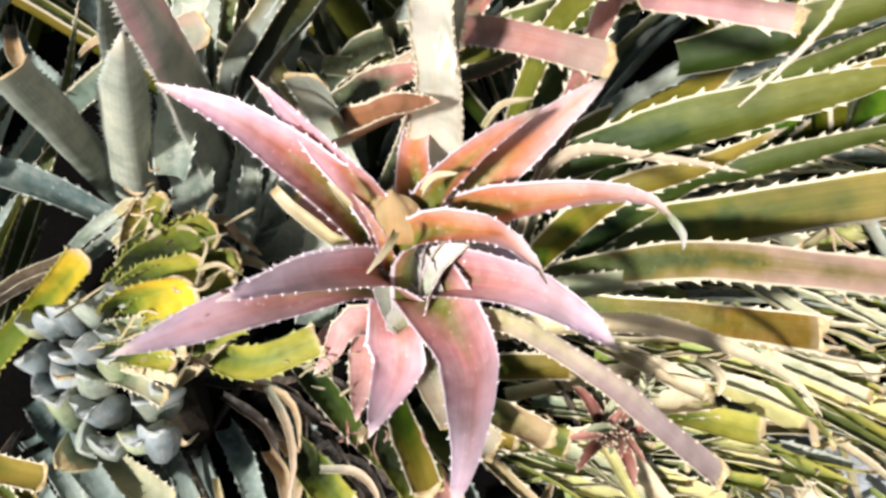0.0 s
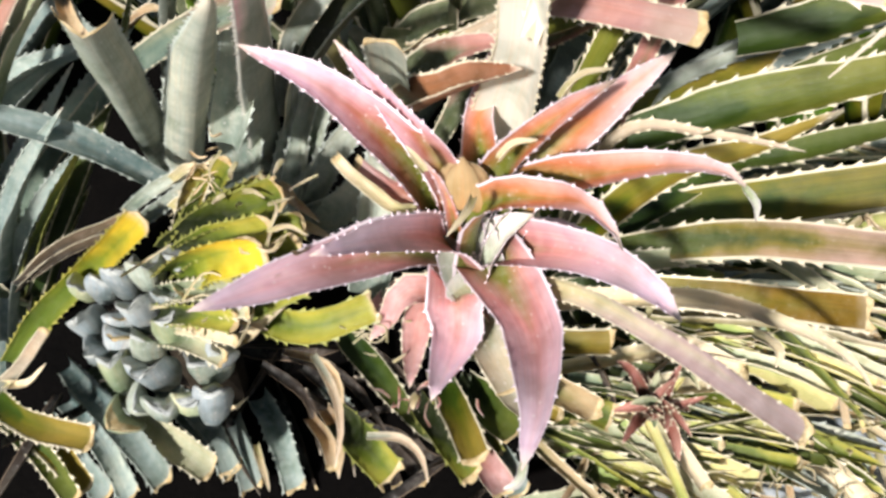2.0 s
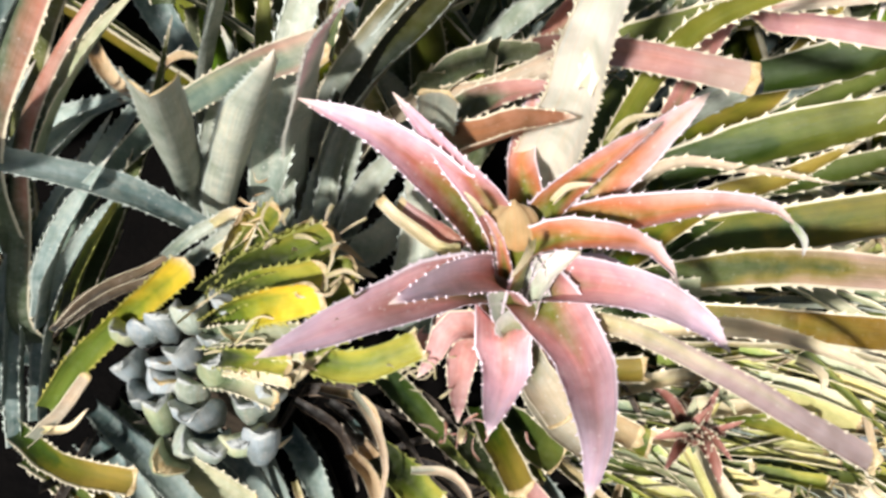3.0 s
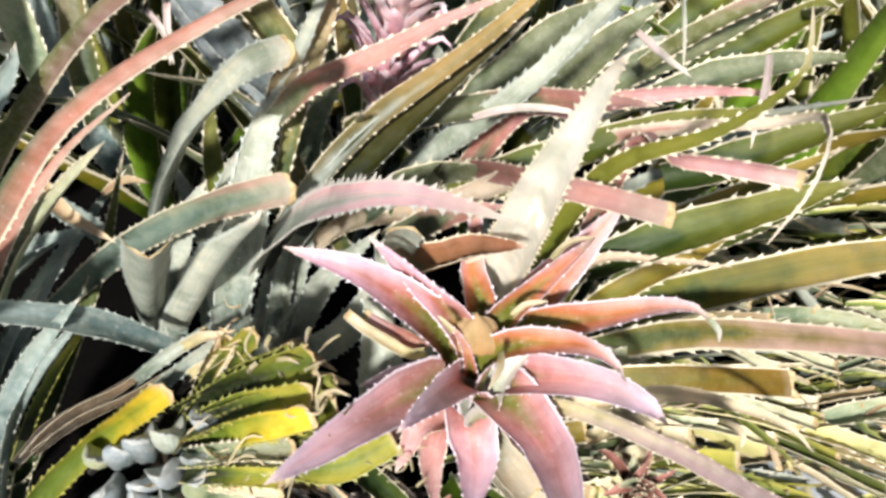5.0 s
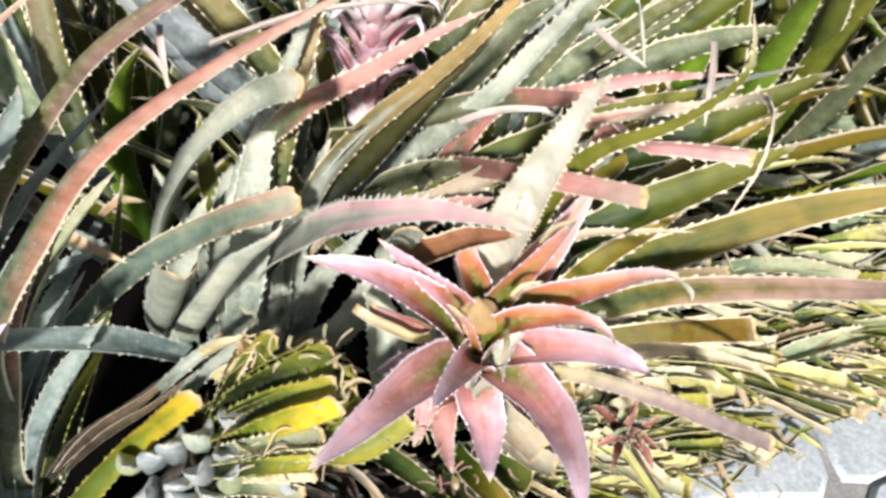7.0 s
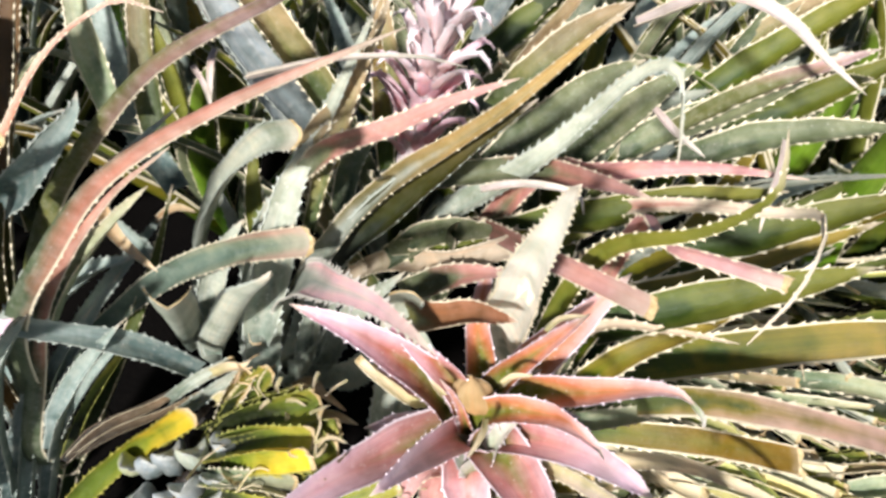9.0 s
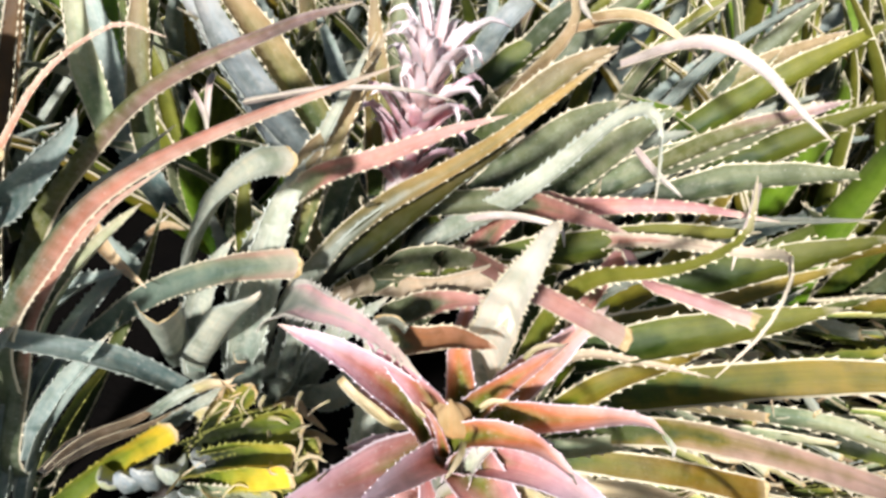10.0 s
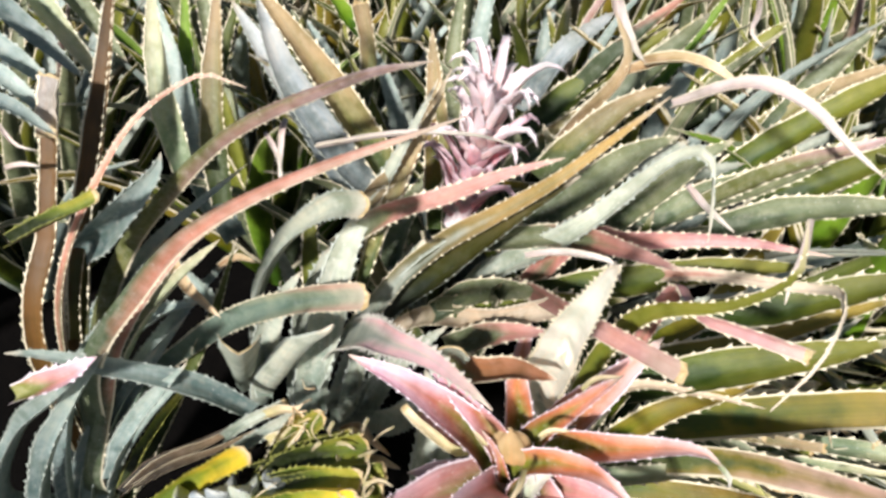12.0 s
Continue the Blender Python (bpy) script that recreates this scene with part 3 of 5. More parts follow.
leaf(spike_plant, "coral", 0.036, .28, "p", (-0.120, 0.760, 0.735), (-0.061, 0.755, 0.770), (0.001, 0.770, 0.776), (0.070, 0.730, 0.806), (0.126, 0.650, 0.852), (0.172, 0.588, 0.884), tooth=0.003, hint=(0, -0.6, 0.8))
leaf(spike_plant, "pinkmauve", 0.042, .2, "p", (-0.190, 0.920, 0.280), (0.022, 0.834, 0.712), (0.113, 0.823, 0.749), (0.256, 0.792, 0.791), (0.370, 0.749, 0.811), tooth=0.004, hint=(0,-0.8,0.5))
leaf(olive_plant, "coral", 0.029, .2, "c", (-0.066, 0.700, 0.725), (-0.123, 0.876, 0.507), (-0.043, 0.774, 0.671), (0.067, 0.612, 0.773), (0.184, 0.499, 0.816), tooth=0.004, hint=(0,-0.8,0.5))
leaf(olive_plant, "pinkmauve", 0.025, .2, "c", (0.060, 0.700, 0.330), (0.168, 0.676, 0.763), (0.205, 0.583, 0.827), (0.308, 0.525, 0.844), hint=(0,-0.8,0.5))
leaf(spike_plant, "greyolive", 0.036, .3, "p", (-0.356, 0.797, 0.465), (-0.249, 0.692, 0.657), (-0.201, 0.709, 0.722), (-0.127, 0.708, 0.801), (-0.055, 0.692, 0.865), (0.014, 0.682, 0.927), (0.077, 0.686, 0.988), (0.136, 0.695, 1.044), tooth=0.003, hint=(-0.1, -0.8, 0.5), slim=2.0)
# Extra blade, coloured dark, standing for the shaded half of the folded leaf above.
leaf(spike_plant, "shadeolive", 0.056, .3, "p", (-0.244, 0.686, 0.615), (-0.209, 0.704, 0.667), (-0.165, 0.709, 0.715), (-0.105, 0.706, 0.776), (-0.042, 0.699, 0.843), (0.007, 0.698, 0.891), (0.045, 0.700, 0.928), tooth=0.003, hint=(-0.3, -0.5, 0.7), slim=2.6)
leaf(spike_plant, "coral", 0.030, .2, "p", (-0.311, 0.795, 0.719), (-0.205, 0.684, 0.852), (-0.116, 0.678, 0.896), (-0.043, 0.678, 0.935), (0.025, 0.680, 0.963), tooth=0.004, hint=(0,-0.8,0.5))
leaf(grey_plant, "grey", 0.048, .2, "p", (-0.460, 0.840, 0.300), (-0.398, 0.811, 0.518), (-0.345, 0.816, 0.656), (-0.293, 0.807, 0.754), (-0.242, 0.795, 0.839), (-0.197, 0.797, 0.923), (-0.161, 0.806, 0.995), hint=(-0.2, -0.8, 0.4), tooth=0.005, step=0.015, slim=1.9)
leaf(grey_plant, "grey", 0.034, .3, "c", (-0.545, 0.800, 0.400), (-0.491, 0.766, 0.577), (-0.400, 0.711, 0.734), (-0.309, 0.644, 0.849), (-0.233, 0.589, 0.924), (-0.174, 0.540, 0.965), hint=(-0.3, -0.6, 0.7), tooth=0.0035)
leaf(spike_plant, "oliveup", 0.042, .2, "p", (-0.190, 0.920, 0.280), (-0.279, 0.770, 0.739), (-0.219, 0.817, 0.860), (-0.157, 0.867, 0.985), hint=(0,-0.8,0.5))
leaf(arching_plant, "salmonlong", 0.054, .42, "p", (-0.860, 0.620, 0.100), (-0.809, 0.585, 0.282), (-0.749, 0.554, 0.459), (-0.670, 0.533, 0.626), (-0.554, 0.527, 0.771), (-0.419, 0.530, 0.903), (-0.265, 0.552, 0.987), (-0.067, 0.568, 1.068), tooth=0.0035, step=0.02, slim=1.45, hint=(0.0, 0.5, -0.85))
leaf(arching_plant, "salmonlong", 0.043, .42, "p", (-0.860, 0.620, 0.100), (-0.773, 0.512, 0.306), (-0.720, 0.546, 0.464), (-0.639, 0.575, 0.636), (-0.527, 0.635, 0.772), (-0.409, 0.657, 0.857), tooth=0.0035, step=0.02, slim=1.45, hint=(0.0, 0.5, -0.85))
leaf(arching_plant, "mauve", 0.049, .42, "p", (-0.860, 0.620, 0.100), (-0.873, 0.675, 0.290), (-0.849, 0.727, 0.470), (-0.767, 0.766, 0.637), (-0.630, 0.756, 0.784), (-0.460, 0.742, 0.927), (-0.250, 0.690, 1.039), (-0.095, 0.548, 1.133), tooth=0.0035, step=0.02, slim=1.45, hint=(0.0, 0.5, -0.85))
leaf(arching_plant, "bluepink", 0.044, .24, "c", (-0.937, 0.556, 0.069), (-0.858, 0.623, 0.222), (-0.760, 0.676, 0.351), (-0.633, 0.699, 0.479), (-0.495, 0.698, 0.591), (-0.354, 0.666, 0.684), (-0.228, 0.629, 0.748), tooth=0.004, hint=(0.2, -0.5, 0.8))
leaf(grey_plant, "bluegrey", 0.038, .3, "p", (-0.452, 0.607, 0.477), (-0.523, 0.591, 0.542), (-0.585, 0.563, 0.590), (-0.705, 0.509, 0.656), (-0.749, 0.485, 0.671), hint=(0.3,-0.75,0.6), tooth=0.004)
leaf(arching_plant, "bluegrey", 0.044, 0.34, "p", (-0.860, 0.620, 0.100), (-0.912, 0.488, 0.276), (-0.818, 0.494, 0.465), (-0.680, 0.483, 0.601), (-0.564, 0.475, 0.714))
leaf(arching_plant, "green", 0.038, 0.34, "p", (-0.860, 0.620, 0.100), (-0.721, 0.574, 0.235), (-0.657, 0.625, 0.359), (-0.572, 0.725, 0.539), (-0.524, 0.792, 0.690))
leaf(arching_plant, "bluegrey", 0.041, 0.34, "p", (-0.860, 0.620, 0.100), (-0.807, 0.566, 0.221), (-0.744, 0.602, 0.361), (-0.653, 0.651, 0.507), (-0.577, 0.673, 0.606))
leaf(arching_plant, "salmonlong", 0.020, .2, "p", (-0.860, 0.620, 0.100), (-0.762, 0.612, 0.628), (-0.645, 0.717, 0.885), (-0.515, 0.769, 0.988), (-0.414, 0.738, 0.996), tooth=0.004)
leaf(arching_plant, "brownup", 0.046, .2, "c", (-0.860, 0.620, 0.100), (-0.825, 0.610, 0.566), (-0.792, 0.696, 0.746), (-0.780, 0.802, 0.960))
leaf(arching_plant, "brownup", 0.042, .2, "p", (-0.860, 0.620, 0.100), (-0.804, 0.678, 0.561), (-0.800, 0.871, 0.806), (-0.811, 1.061, 1.050))
leaf(arching_plant, "bluegrey", 0.041, 0.34, "p", (-0.860, 0.620, 0.100), (-0.905, 0.656, 0.280), (-0.843, 0.767, 0.465), (-0.706, 0.810, 0.633), (-0.540, 0.900, 0.769))
leaf(arching_plant, "bluegrey", 0.041, 0.34, "p", (-0.860, 0.620, 0.100), (-0.896, 0.625, 0.167), (-0.788, 0.751, 0.359), (-0.682, 0.823, 0.489), (-0.582, 0.874, 0.599))
leaf(arching_plant, "bluegrey", 0.033, 0.44, "c", (-0.932, 0.819, 0.393), (-0.773, 0.887, 0.553), (-0.670, 0.816, 0.555), (-0.578, 0.760, 0.546))
leaf(arching_plant, "pink", 0.036, .2, "p", (-0.681, 0.422, 0.662), (-0.623, 0.443, 0.684), (-0.594, 0.456, 0.697), (-0.553, 0.459, 0.730))
leaf(grey_plant, "greypink", 0.072, .04, "p", (-0.520, 0.960, 0.120), (-0.459, 0.883, 0.256), (-0.306, 0.676, 0.590), (-0.178, 0.490, 0.813), (-0.100, 0.380, 0.918), (-0.050, 0.330, 0.960), (0.000, 0.275, 0.990), (0.019, 0.250, 1.002), slim=2.2, tooth=0.0058, step=0.014, hint=(0, -0.35, 0.9), twist=36)
leaf(grey_plant, "grey", 0.056, .26, "p", (-0.560, 0.790, 0.260), (-0.441, 0.668, 0.470), (-0.316, 0.567, 0.678), (-0.235, 0.505, 0.790), (-0.222, 0.497, 0.815), hint=(0.1, 0, 1), tooth=0.005, step=0.014, slim=6)
leaf(grey_plant, "grey", 0.060, .2, "p", (-0.460, 0.840, 0.200), (-0.364, 0.783, 0.350), (-0.310, 0.819, 0.516), (-0.210, 0.869, 0.683), hint=(0,-0.8,0.5))
leaf(grey_plant, "grey", 0.060, .2, "p", (-0.460, 0.840, 0.200), (-0.334, 0.770, 0.329), (-0.258, 0.794, 0.447), (-0.166, 0.809, 0.537), hint=(0,-0.8,0.5))
leaf(grey_plant, "grey", 0.054, .2, "p", (-0.460, 0.840, 0.200), (-0.466, 0.791, 0.316), (-0.472, 0.868, 0.468), (-0.536, 0.921, 0.614), hint=(0,-0.8,0.5))
leaf(grey_plant, "grey", 0.054, .2, "c", (-0.460, 0.840, 0.200), (-0.305, 0.764, 0.314), (-0.232, 0.718, 0.391), (-0.161, 0.712, 0.481), hint=(0,-0.8,0.5))
leaf(rosette, "grey", 0.046, .12, "c", (-0.010, 0.535, 0.420), (-0.119, 0.659, 0.589), (-0.085, 0.544, 0.758), hint=(-0.2,-0.9,0.3), step=0.015, tooth=0.0028)
leaf(rosette, "brownred", 0.046, .3, "p", (-0.118, 0.647, 0.606), (-0.066, 0.585, 0.663), (-0.005, 0.556, 0.714), (0.046, 0.513, 0.760), step=0.015, tooth=0.0028)
leaf(rosette, "strawwhite", 0.022, .2, "p", (0.050, 0.530, 0.780), (0.061, 0.523, 0.825), (0.075, 0.516, 0.886), (0.085, 0.509, 0.933), slim=1.4, hint=(-0.2, -1, 0.3), step=0.012, tooth=0.004)
leaf(rosette, "strawwhite", 0.080, .16, "p", (0.045, 0.700, 0.400), (0.012, 0.655, 0.580), (0.043, 0.567, 0.740), (0.060, 0.500, 0.853), (0.082, 0.450, 0.950), (0.094, 0.415, 1.012), (0.099, 0.392, 1.036), slim=1.8, hint=(-0.35, -1, 0.3), step=0.013, tooth=0.0042)
leaf(rosette, "cream", 0.017, .4, "c", (-0.075, 0.556, 0.546), (-0.095, 0.552, 0.544), (-0.122, 0.562, 0.555), (-0.153, 0.574, 0.569), (-0.176, 0.585, 0.583), hint=(0, -0.8, 0.5), teeth=False)
leaf(rosette, "rust", 0.026, .3, "c", (-0.075, 0.564, 0.537), (-0.102, 0.575, 0.549), (-0.130, 0.584, 0.559), (-0.157, 0.592, 0.569), hint=(0, -0.8, 0.5), teeth=False)
leaf(grey_plant, "grey", 0.066, .2, "p", (-0.137, 0.534, 0.407), (-0.138, 0.582, 0.443), (-0.139, 0.616, 0.470), (-0.151, 0.658, 0.510), (-0.176, 0.692, 0.546), hint=(0, -0.8, 0.5), step=0.015, tooth=0.004)
leaf(rosette, "greycream", 0.036, .2, "c", (-0.460, 0.840, 0.200), (-0.243, 0.810, 0.522), (-0.064, 0.702, 0.662), (0.033, 0.675, 0.729), step=0.015, tooth=0.0028)
leaf(stump, "yellow", 0.040, .2, "c", (-0.720, 0.453, 0.193), (-0.644, 0.495, 0.286), (-0.549, 0.523, 0.374), (-0.410, 0.511, 0.507), hint=(0.25,-0.8,0.5))
leaf(stump, "olive", 0.030, 0.3, "c", (-0.424, 0.544, 0.397), (-0.378, 0.547, 0.489), (-0.326, 0.546, 0.574), hint=(0.25,-0.8,0.5), tooth=0.005, step=0.016, roll=22)
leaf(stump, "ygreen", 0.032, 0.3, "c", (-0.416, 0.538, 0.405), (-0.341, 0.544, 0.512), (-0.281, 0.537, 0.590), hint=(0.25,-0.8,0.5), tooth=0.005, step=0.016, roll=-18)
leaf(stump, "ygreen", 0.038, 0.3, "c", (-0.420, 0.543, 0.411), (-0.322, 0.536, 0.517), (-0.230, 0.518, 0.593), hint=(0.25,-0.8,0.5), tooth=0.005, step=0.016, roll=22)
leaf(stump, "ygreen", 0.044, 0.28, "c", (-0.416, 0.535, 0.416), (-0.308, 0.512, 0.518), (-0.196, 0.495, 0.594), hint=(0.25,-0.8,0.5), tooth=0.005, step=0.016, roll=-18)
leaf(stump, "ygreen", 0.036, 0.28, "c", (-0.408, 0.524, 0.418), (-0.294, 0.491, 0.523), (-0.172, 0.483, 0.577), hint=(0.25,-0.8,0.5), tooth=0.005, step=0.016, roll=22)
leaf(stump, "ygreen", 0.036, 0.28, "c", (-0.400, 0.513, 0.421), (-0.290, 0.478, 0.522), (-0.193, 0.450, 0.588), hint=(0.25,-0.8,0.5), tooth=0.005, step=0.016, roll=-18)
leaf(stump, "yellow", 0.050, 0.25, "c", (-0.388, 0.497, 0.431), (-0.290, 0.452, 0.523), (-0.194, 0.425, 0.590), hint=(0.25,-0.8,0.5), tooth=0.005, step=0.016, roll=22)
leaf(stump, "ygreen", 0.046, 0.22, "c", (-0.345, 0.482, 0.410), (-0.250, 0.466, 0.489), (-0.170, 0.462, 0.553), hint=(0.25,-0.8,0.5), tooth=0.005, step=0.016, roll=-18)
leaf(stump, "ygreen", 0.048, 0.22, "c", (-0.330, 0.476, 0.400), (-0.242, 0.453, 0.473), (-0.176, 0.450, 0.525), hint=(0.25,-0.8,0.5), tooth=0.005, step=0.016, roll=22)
leaf(stump, "sage", 0.024, 0.3, "c", (-0.399, 0.479, 0.411), (-0.306, 0.446, 0.472), (-0.219, 0.425, 0.515), hint=(0.25,-0.8,0.5), tooth=0.005, step=0.016, roll=-18)
leaf(stump, "sage", 0.026, 0.3, "c", (-0.398, 0.469, 0.399), (-0.296, 0.432, 0.469), (-0.219, 0.407, 0.509), hint=(0.25,-0.8,0.5), tooth=0.005, step=0.016, roll=22)
leaf(stump, "ygreen", 0.026, 0.3, "c", (-0.398, 0.461, 0.391), (-0.302, 0.421, 0.457), (-0.232, 0.400, 0.487), hint=(0.25,-0.8,0.5), tooth=0.005, step=0.016, roll=-18)
leaf(stump, "cream", 0.020, 0.3, "c", (-0.398, 0.454, 0.382), (-0.305, 0.418, 0.439), (-0.237, 0.395, 0.466), hint=(0.25,-0.8,0.5), tooth=0.005, step=0.016, roll=22)
leaf(stump, "sage", 0.026, 0.3, "c", (-0.406, 0.454, 0.352), (-0.319, 0.417, 0.408), (-0.256, 0.390, 0.432), hint=(0.25,-0.8,0.5), tooth=0.005, step=0.016, roll=-18)
leaf(stump, "ygreen", 0.042, .2, "c", (-0.430, 0.560, 0.380), (-0.212, 0.462, 0.416), (-0.110, 0.492, 0.446), hint=(0.25,-0.8,0.5))
leaf(low_plant, "bluegrey", 0.046, .2, "c", (-0.773, 0.562, 0.028), (-0.585, 0.457, 0.085), (-0.434, 0.372, 0.099))
leaf(low_plant, "sage", 0.048, .2, "c", (-0.733, 0.571, 0.026), (-0.530, 0.464, 0.075), (-0.362, 0.391, 0.126))
leaf(low_plant, "bluegrey", 0.046, .2, "c", (-0.649, 0.621, -0.020), (-0.483, 0.509, 0.035), (-0.358, 0.427, 0.060))
leaf(low_plant, "bluegrey", 0.046, .2, "c", (-0.542, 0.632, -0.042), (-0.428, 0.525, -0.009), (-0.348, 0.435, -0.007))
leaf(low_plant, "olive", 0.042, .2, "c", (-0.796, 0.439, 0.129), (-0.649, 0.380, 0.171), (-0.500, 0.355, 0.218))
leaf(low_plant, "olive", 0.046, .2, "c", (-0.810, 0.438, 0.059), (-0.645, 0.384, 0.101), (-0.547, 0.333, 0.093))
leaf(low_plant, "bluegrey", 0.046, .2, "c", (-0.859, 0.519, -0.063), (-0.714, 0.447, -0.033), (-0.578, 0.368, -0.008))
# Leaves below the rosette take the near-black brown in place of its shade.
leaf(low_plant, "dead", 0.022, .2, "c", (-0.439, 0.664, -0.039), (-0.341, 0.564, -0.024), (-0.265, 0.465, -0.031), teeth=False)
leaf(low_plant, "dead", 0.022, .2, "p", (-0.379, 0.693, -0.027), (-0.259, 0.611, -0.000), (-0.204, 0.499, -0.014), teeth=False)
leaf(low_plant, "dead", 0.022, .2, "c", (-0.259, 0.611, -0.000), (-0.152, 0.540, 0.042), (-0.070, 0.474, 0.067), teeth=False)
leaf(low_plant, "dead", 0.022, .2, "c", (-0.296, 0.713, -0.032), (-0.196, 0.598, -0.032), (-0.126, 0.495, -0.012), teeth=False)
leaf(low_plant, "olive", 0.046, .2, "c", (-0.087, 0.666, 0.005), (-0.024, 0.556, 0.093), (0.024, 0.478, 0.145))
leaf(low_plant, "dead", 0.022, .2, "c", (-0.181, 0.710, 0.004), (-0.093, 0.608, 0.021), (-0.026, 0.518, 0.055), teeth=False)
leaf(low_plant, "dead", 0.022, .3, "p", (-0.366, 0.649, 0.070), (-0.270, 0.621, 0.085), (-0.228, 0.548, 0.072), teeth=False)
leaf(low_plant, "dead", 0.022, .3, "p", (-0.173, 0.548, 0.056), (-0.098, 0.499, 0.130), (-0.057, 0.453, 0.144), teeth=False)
leaf(low_plant, "olive", 0.042, .2, "c", (-0.021, 0.689, 0.154), (0.080, 0.649, 0.229), (0.170, 0.641, 0.267))
leaf(low_plant, "green", 0.042, .2, "c", (-0.020, 0.630, 0.094), (0.051, 0.570, 0.158), (0.132, 0.561, 0.197))
leaf(back_plant, "bluegrey", 0.065, .15, "p", (-0.695, 1.041, 0.487), (-0.741, 1.055, 0.604), (-0.793, 1.127, 0.797), (-0.885, 1.240, 0.974))
leaf(back_plant, "paleblue", 0.060, .15, "p", (-0.384, 1.063, 0.570), (-0.443, 1.062, 0.672), (-0.524, 1.084, 0.812), (-0.659, 1.164, 0.962))
leaf(back_plant, "oliveup", 0.052, .15, "p", (-0.320, 1.094, 0.585), (-0.373, 1.073, 0.710), (-0.457, 1.079, 0.864), (-0.591, 1.103, 1.025))
leaf(back_plant, "green", 0.050, .15, "p", (-0.767, 1.092, 0.577), (-0.742, 1.187, 0.773), (-0.694, 1.280, 0.956))
leaf(back_plant, "green", 0.040, .15, "p", (-0.845, 1.225, 0.609), (-0.848, 1.281, 0.764), (-0.875, 1.332, 0.922))
leaf(back_plant, "oliveup", 0.040, .3, "c", (-0.464, 1.266, 0.690), (-0.436, 1.293, 0.797), (-0.456, 1.318, 0.919))
leaf(back_plant, "salmonlong", 0.040, .2, "p", (-0.023, 1.201, 0.782), (0.071, 1.186, 0.894), (0.181, 1.229, 0.993))
leaf(back_plant, "blush", 0.023, .2, "p", (0.157, 0.957, 0.904), (0.254, 0.925, 0.961), (0.324, 0.886, 0.952), (0.375, 0.847, 0.918), (0.426, 0.824, 0.887), tooth=0.003)
leaf(back_plant, "mauve", 0.034, .2, "p", (0.234, 0.973, 0.731), (0.339, 0.944, 0.823), (0.478, 0.965, 0.881))
leaf(back_plant, "grey", 0.050, .22, "p", (-0.190, 0.900, 0.480), (-0.090, 0.830, 0.640), (0.037, 0.744, 0.803), (0.100, 0.733, 0.878), (0.142, 0.710, 0.944), (0.170, 0.693, 0.978), (0.187, 0.670, 0.984), (0.193, 0.636, 0.948), (0.193, 0.604, 0.916), tooth=0.005, step=0.015, slim=1.5, hint=(-0.1, -0.6, 0.8))
leaf(back_plant, "straw", 0.022, .2, "p", (-0.009, 0.976, 0.821), (0.084, 0.976, 0.954), (0.059, 1.002, 1.029), teeth=False)
leaf(back_plant, "straw", 0.020, .2, "p", (0.085, 0.971, 0.947), (0.157, 1.002, 0.961), (0.234, 1.002, 0.934), teeth=False)
leaf(back_plant, "grey", 0.055, .2, "p", (-0.036, 1.038, 0.579), (0.077, 1.089, 0.686), (0.205, 1.120, 0.762))
leaf(back_plant, "grey", 0.055, .2, "p", (0.067, 1.146, 0.514), (0.186, 1.197, 0.618), (0.323, 1.214, 0.674))
leaf(back_plant, "oliveup", 0.050, .2, "p", (-0.083, 1.113, 0.691), (0.043, 1.158, 0.785), (0.148, 1.155, 0.828))
leaf(back_plant, "oliveup", 0.045, .2, "p", (-0.232, 1.036, 0.647), (-0.240, 1.075, 0.781), (-0.257, 1.130, 0.940))
leaf(back_plant, "oliveup", 0.045, .2, "p", (0.319, 1.406, 0.589), (0.469, 1.425, 0.724), (0.593, 1.401, 0.815))
leaf(back_plant, "paleblue", 0.060, .2, "p", (-0.119, 1.351, 0.676), (-0.041, 1.349, 0.810), (0.049, 1.428, 0.879))
leaf(spike_plant, "blush", 0.009, .3, "p", (-0.312, 0.713, 0.927), (-0.198, 0.715, 0.955), (-0.099, 0.712, 0.965), (-0.038, 0.710, 0.957), teeth=False, hint=None)
leaf(arching_plant, "blush", 0.006, .3, "p", (-0.833, 0.712, 0.946), (-0.809, 0.697, 0.919), (-0.770, 0.674, 0.908), (-0.738, 0.677, 0.901), teeth=False)
leaf(arching_plant, "blush", 0.009, .3, "p", (-0.838, 0.697, 0.847), (-0.790, 0.687, 0.865), (-0.749, 0.678, 0.873), teeth=False)
leaf(back_plant, "blush", 0.009, .3, "p", (0.280, 1.196, 0.998), (0.277, 1.152, 0.976), (0.268, 1.113, 0.963), (0.288, 1.094, 0.948), teeth=False)
leaf(back_plant, "blush", 0.009, .3, "p", (0.336, 0.771, 0.851), (0.333, 0.746, 0.821), (0.318, 0.708, 0.794), (0.314, 0.689, 0.771), teeth=False)
leaf(back_plant, "blush", 0.010, .3, "p", (0.181, 0.802, 0.864), (0.208, 0.773, 0.850), (0.246, 0.754, 0.829), teeth=False)
leaf(back_plant, "blush", 0.010, .3, "p", (-0.015, 0.653, 0.828), (0.035, 0.652, 0.841), (0.095, 0.644, 0.842), (0.106, 0.623, 0.829), teeth=False)
leaf(back_plant, "blush", 0.019, .3, "p", (0.051, 1.041, 1.049), (0.064, 1.018, 1.015), (0.089, 0.996, 0.977), (0.108, 0.967, 0.968), teeth=False)
leaf(back_plant, "straw", 0.020, .3, "p", (0.108, 0.966, 0.966), (0.162, 0.962, 0.975), (0.210, 0.954, 0.964), (0.257, 0.945, 0.935), teeth=False)
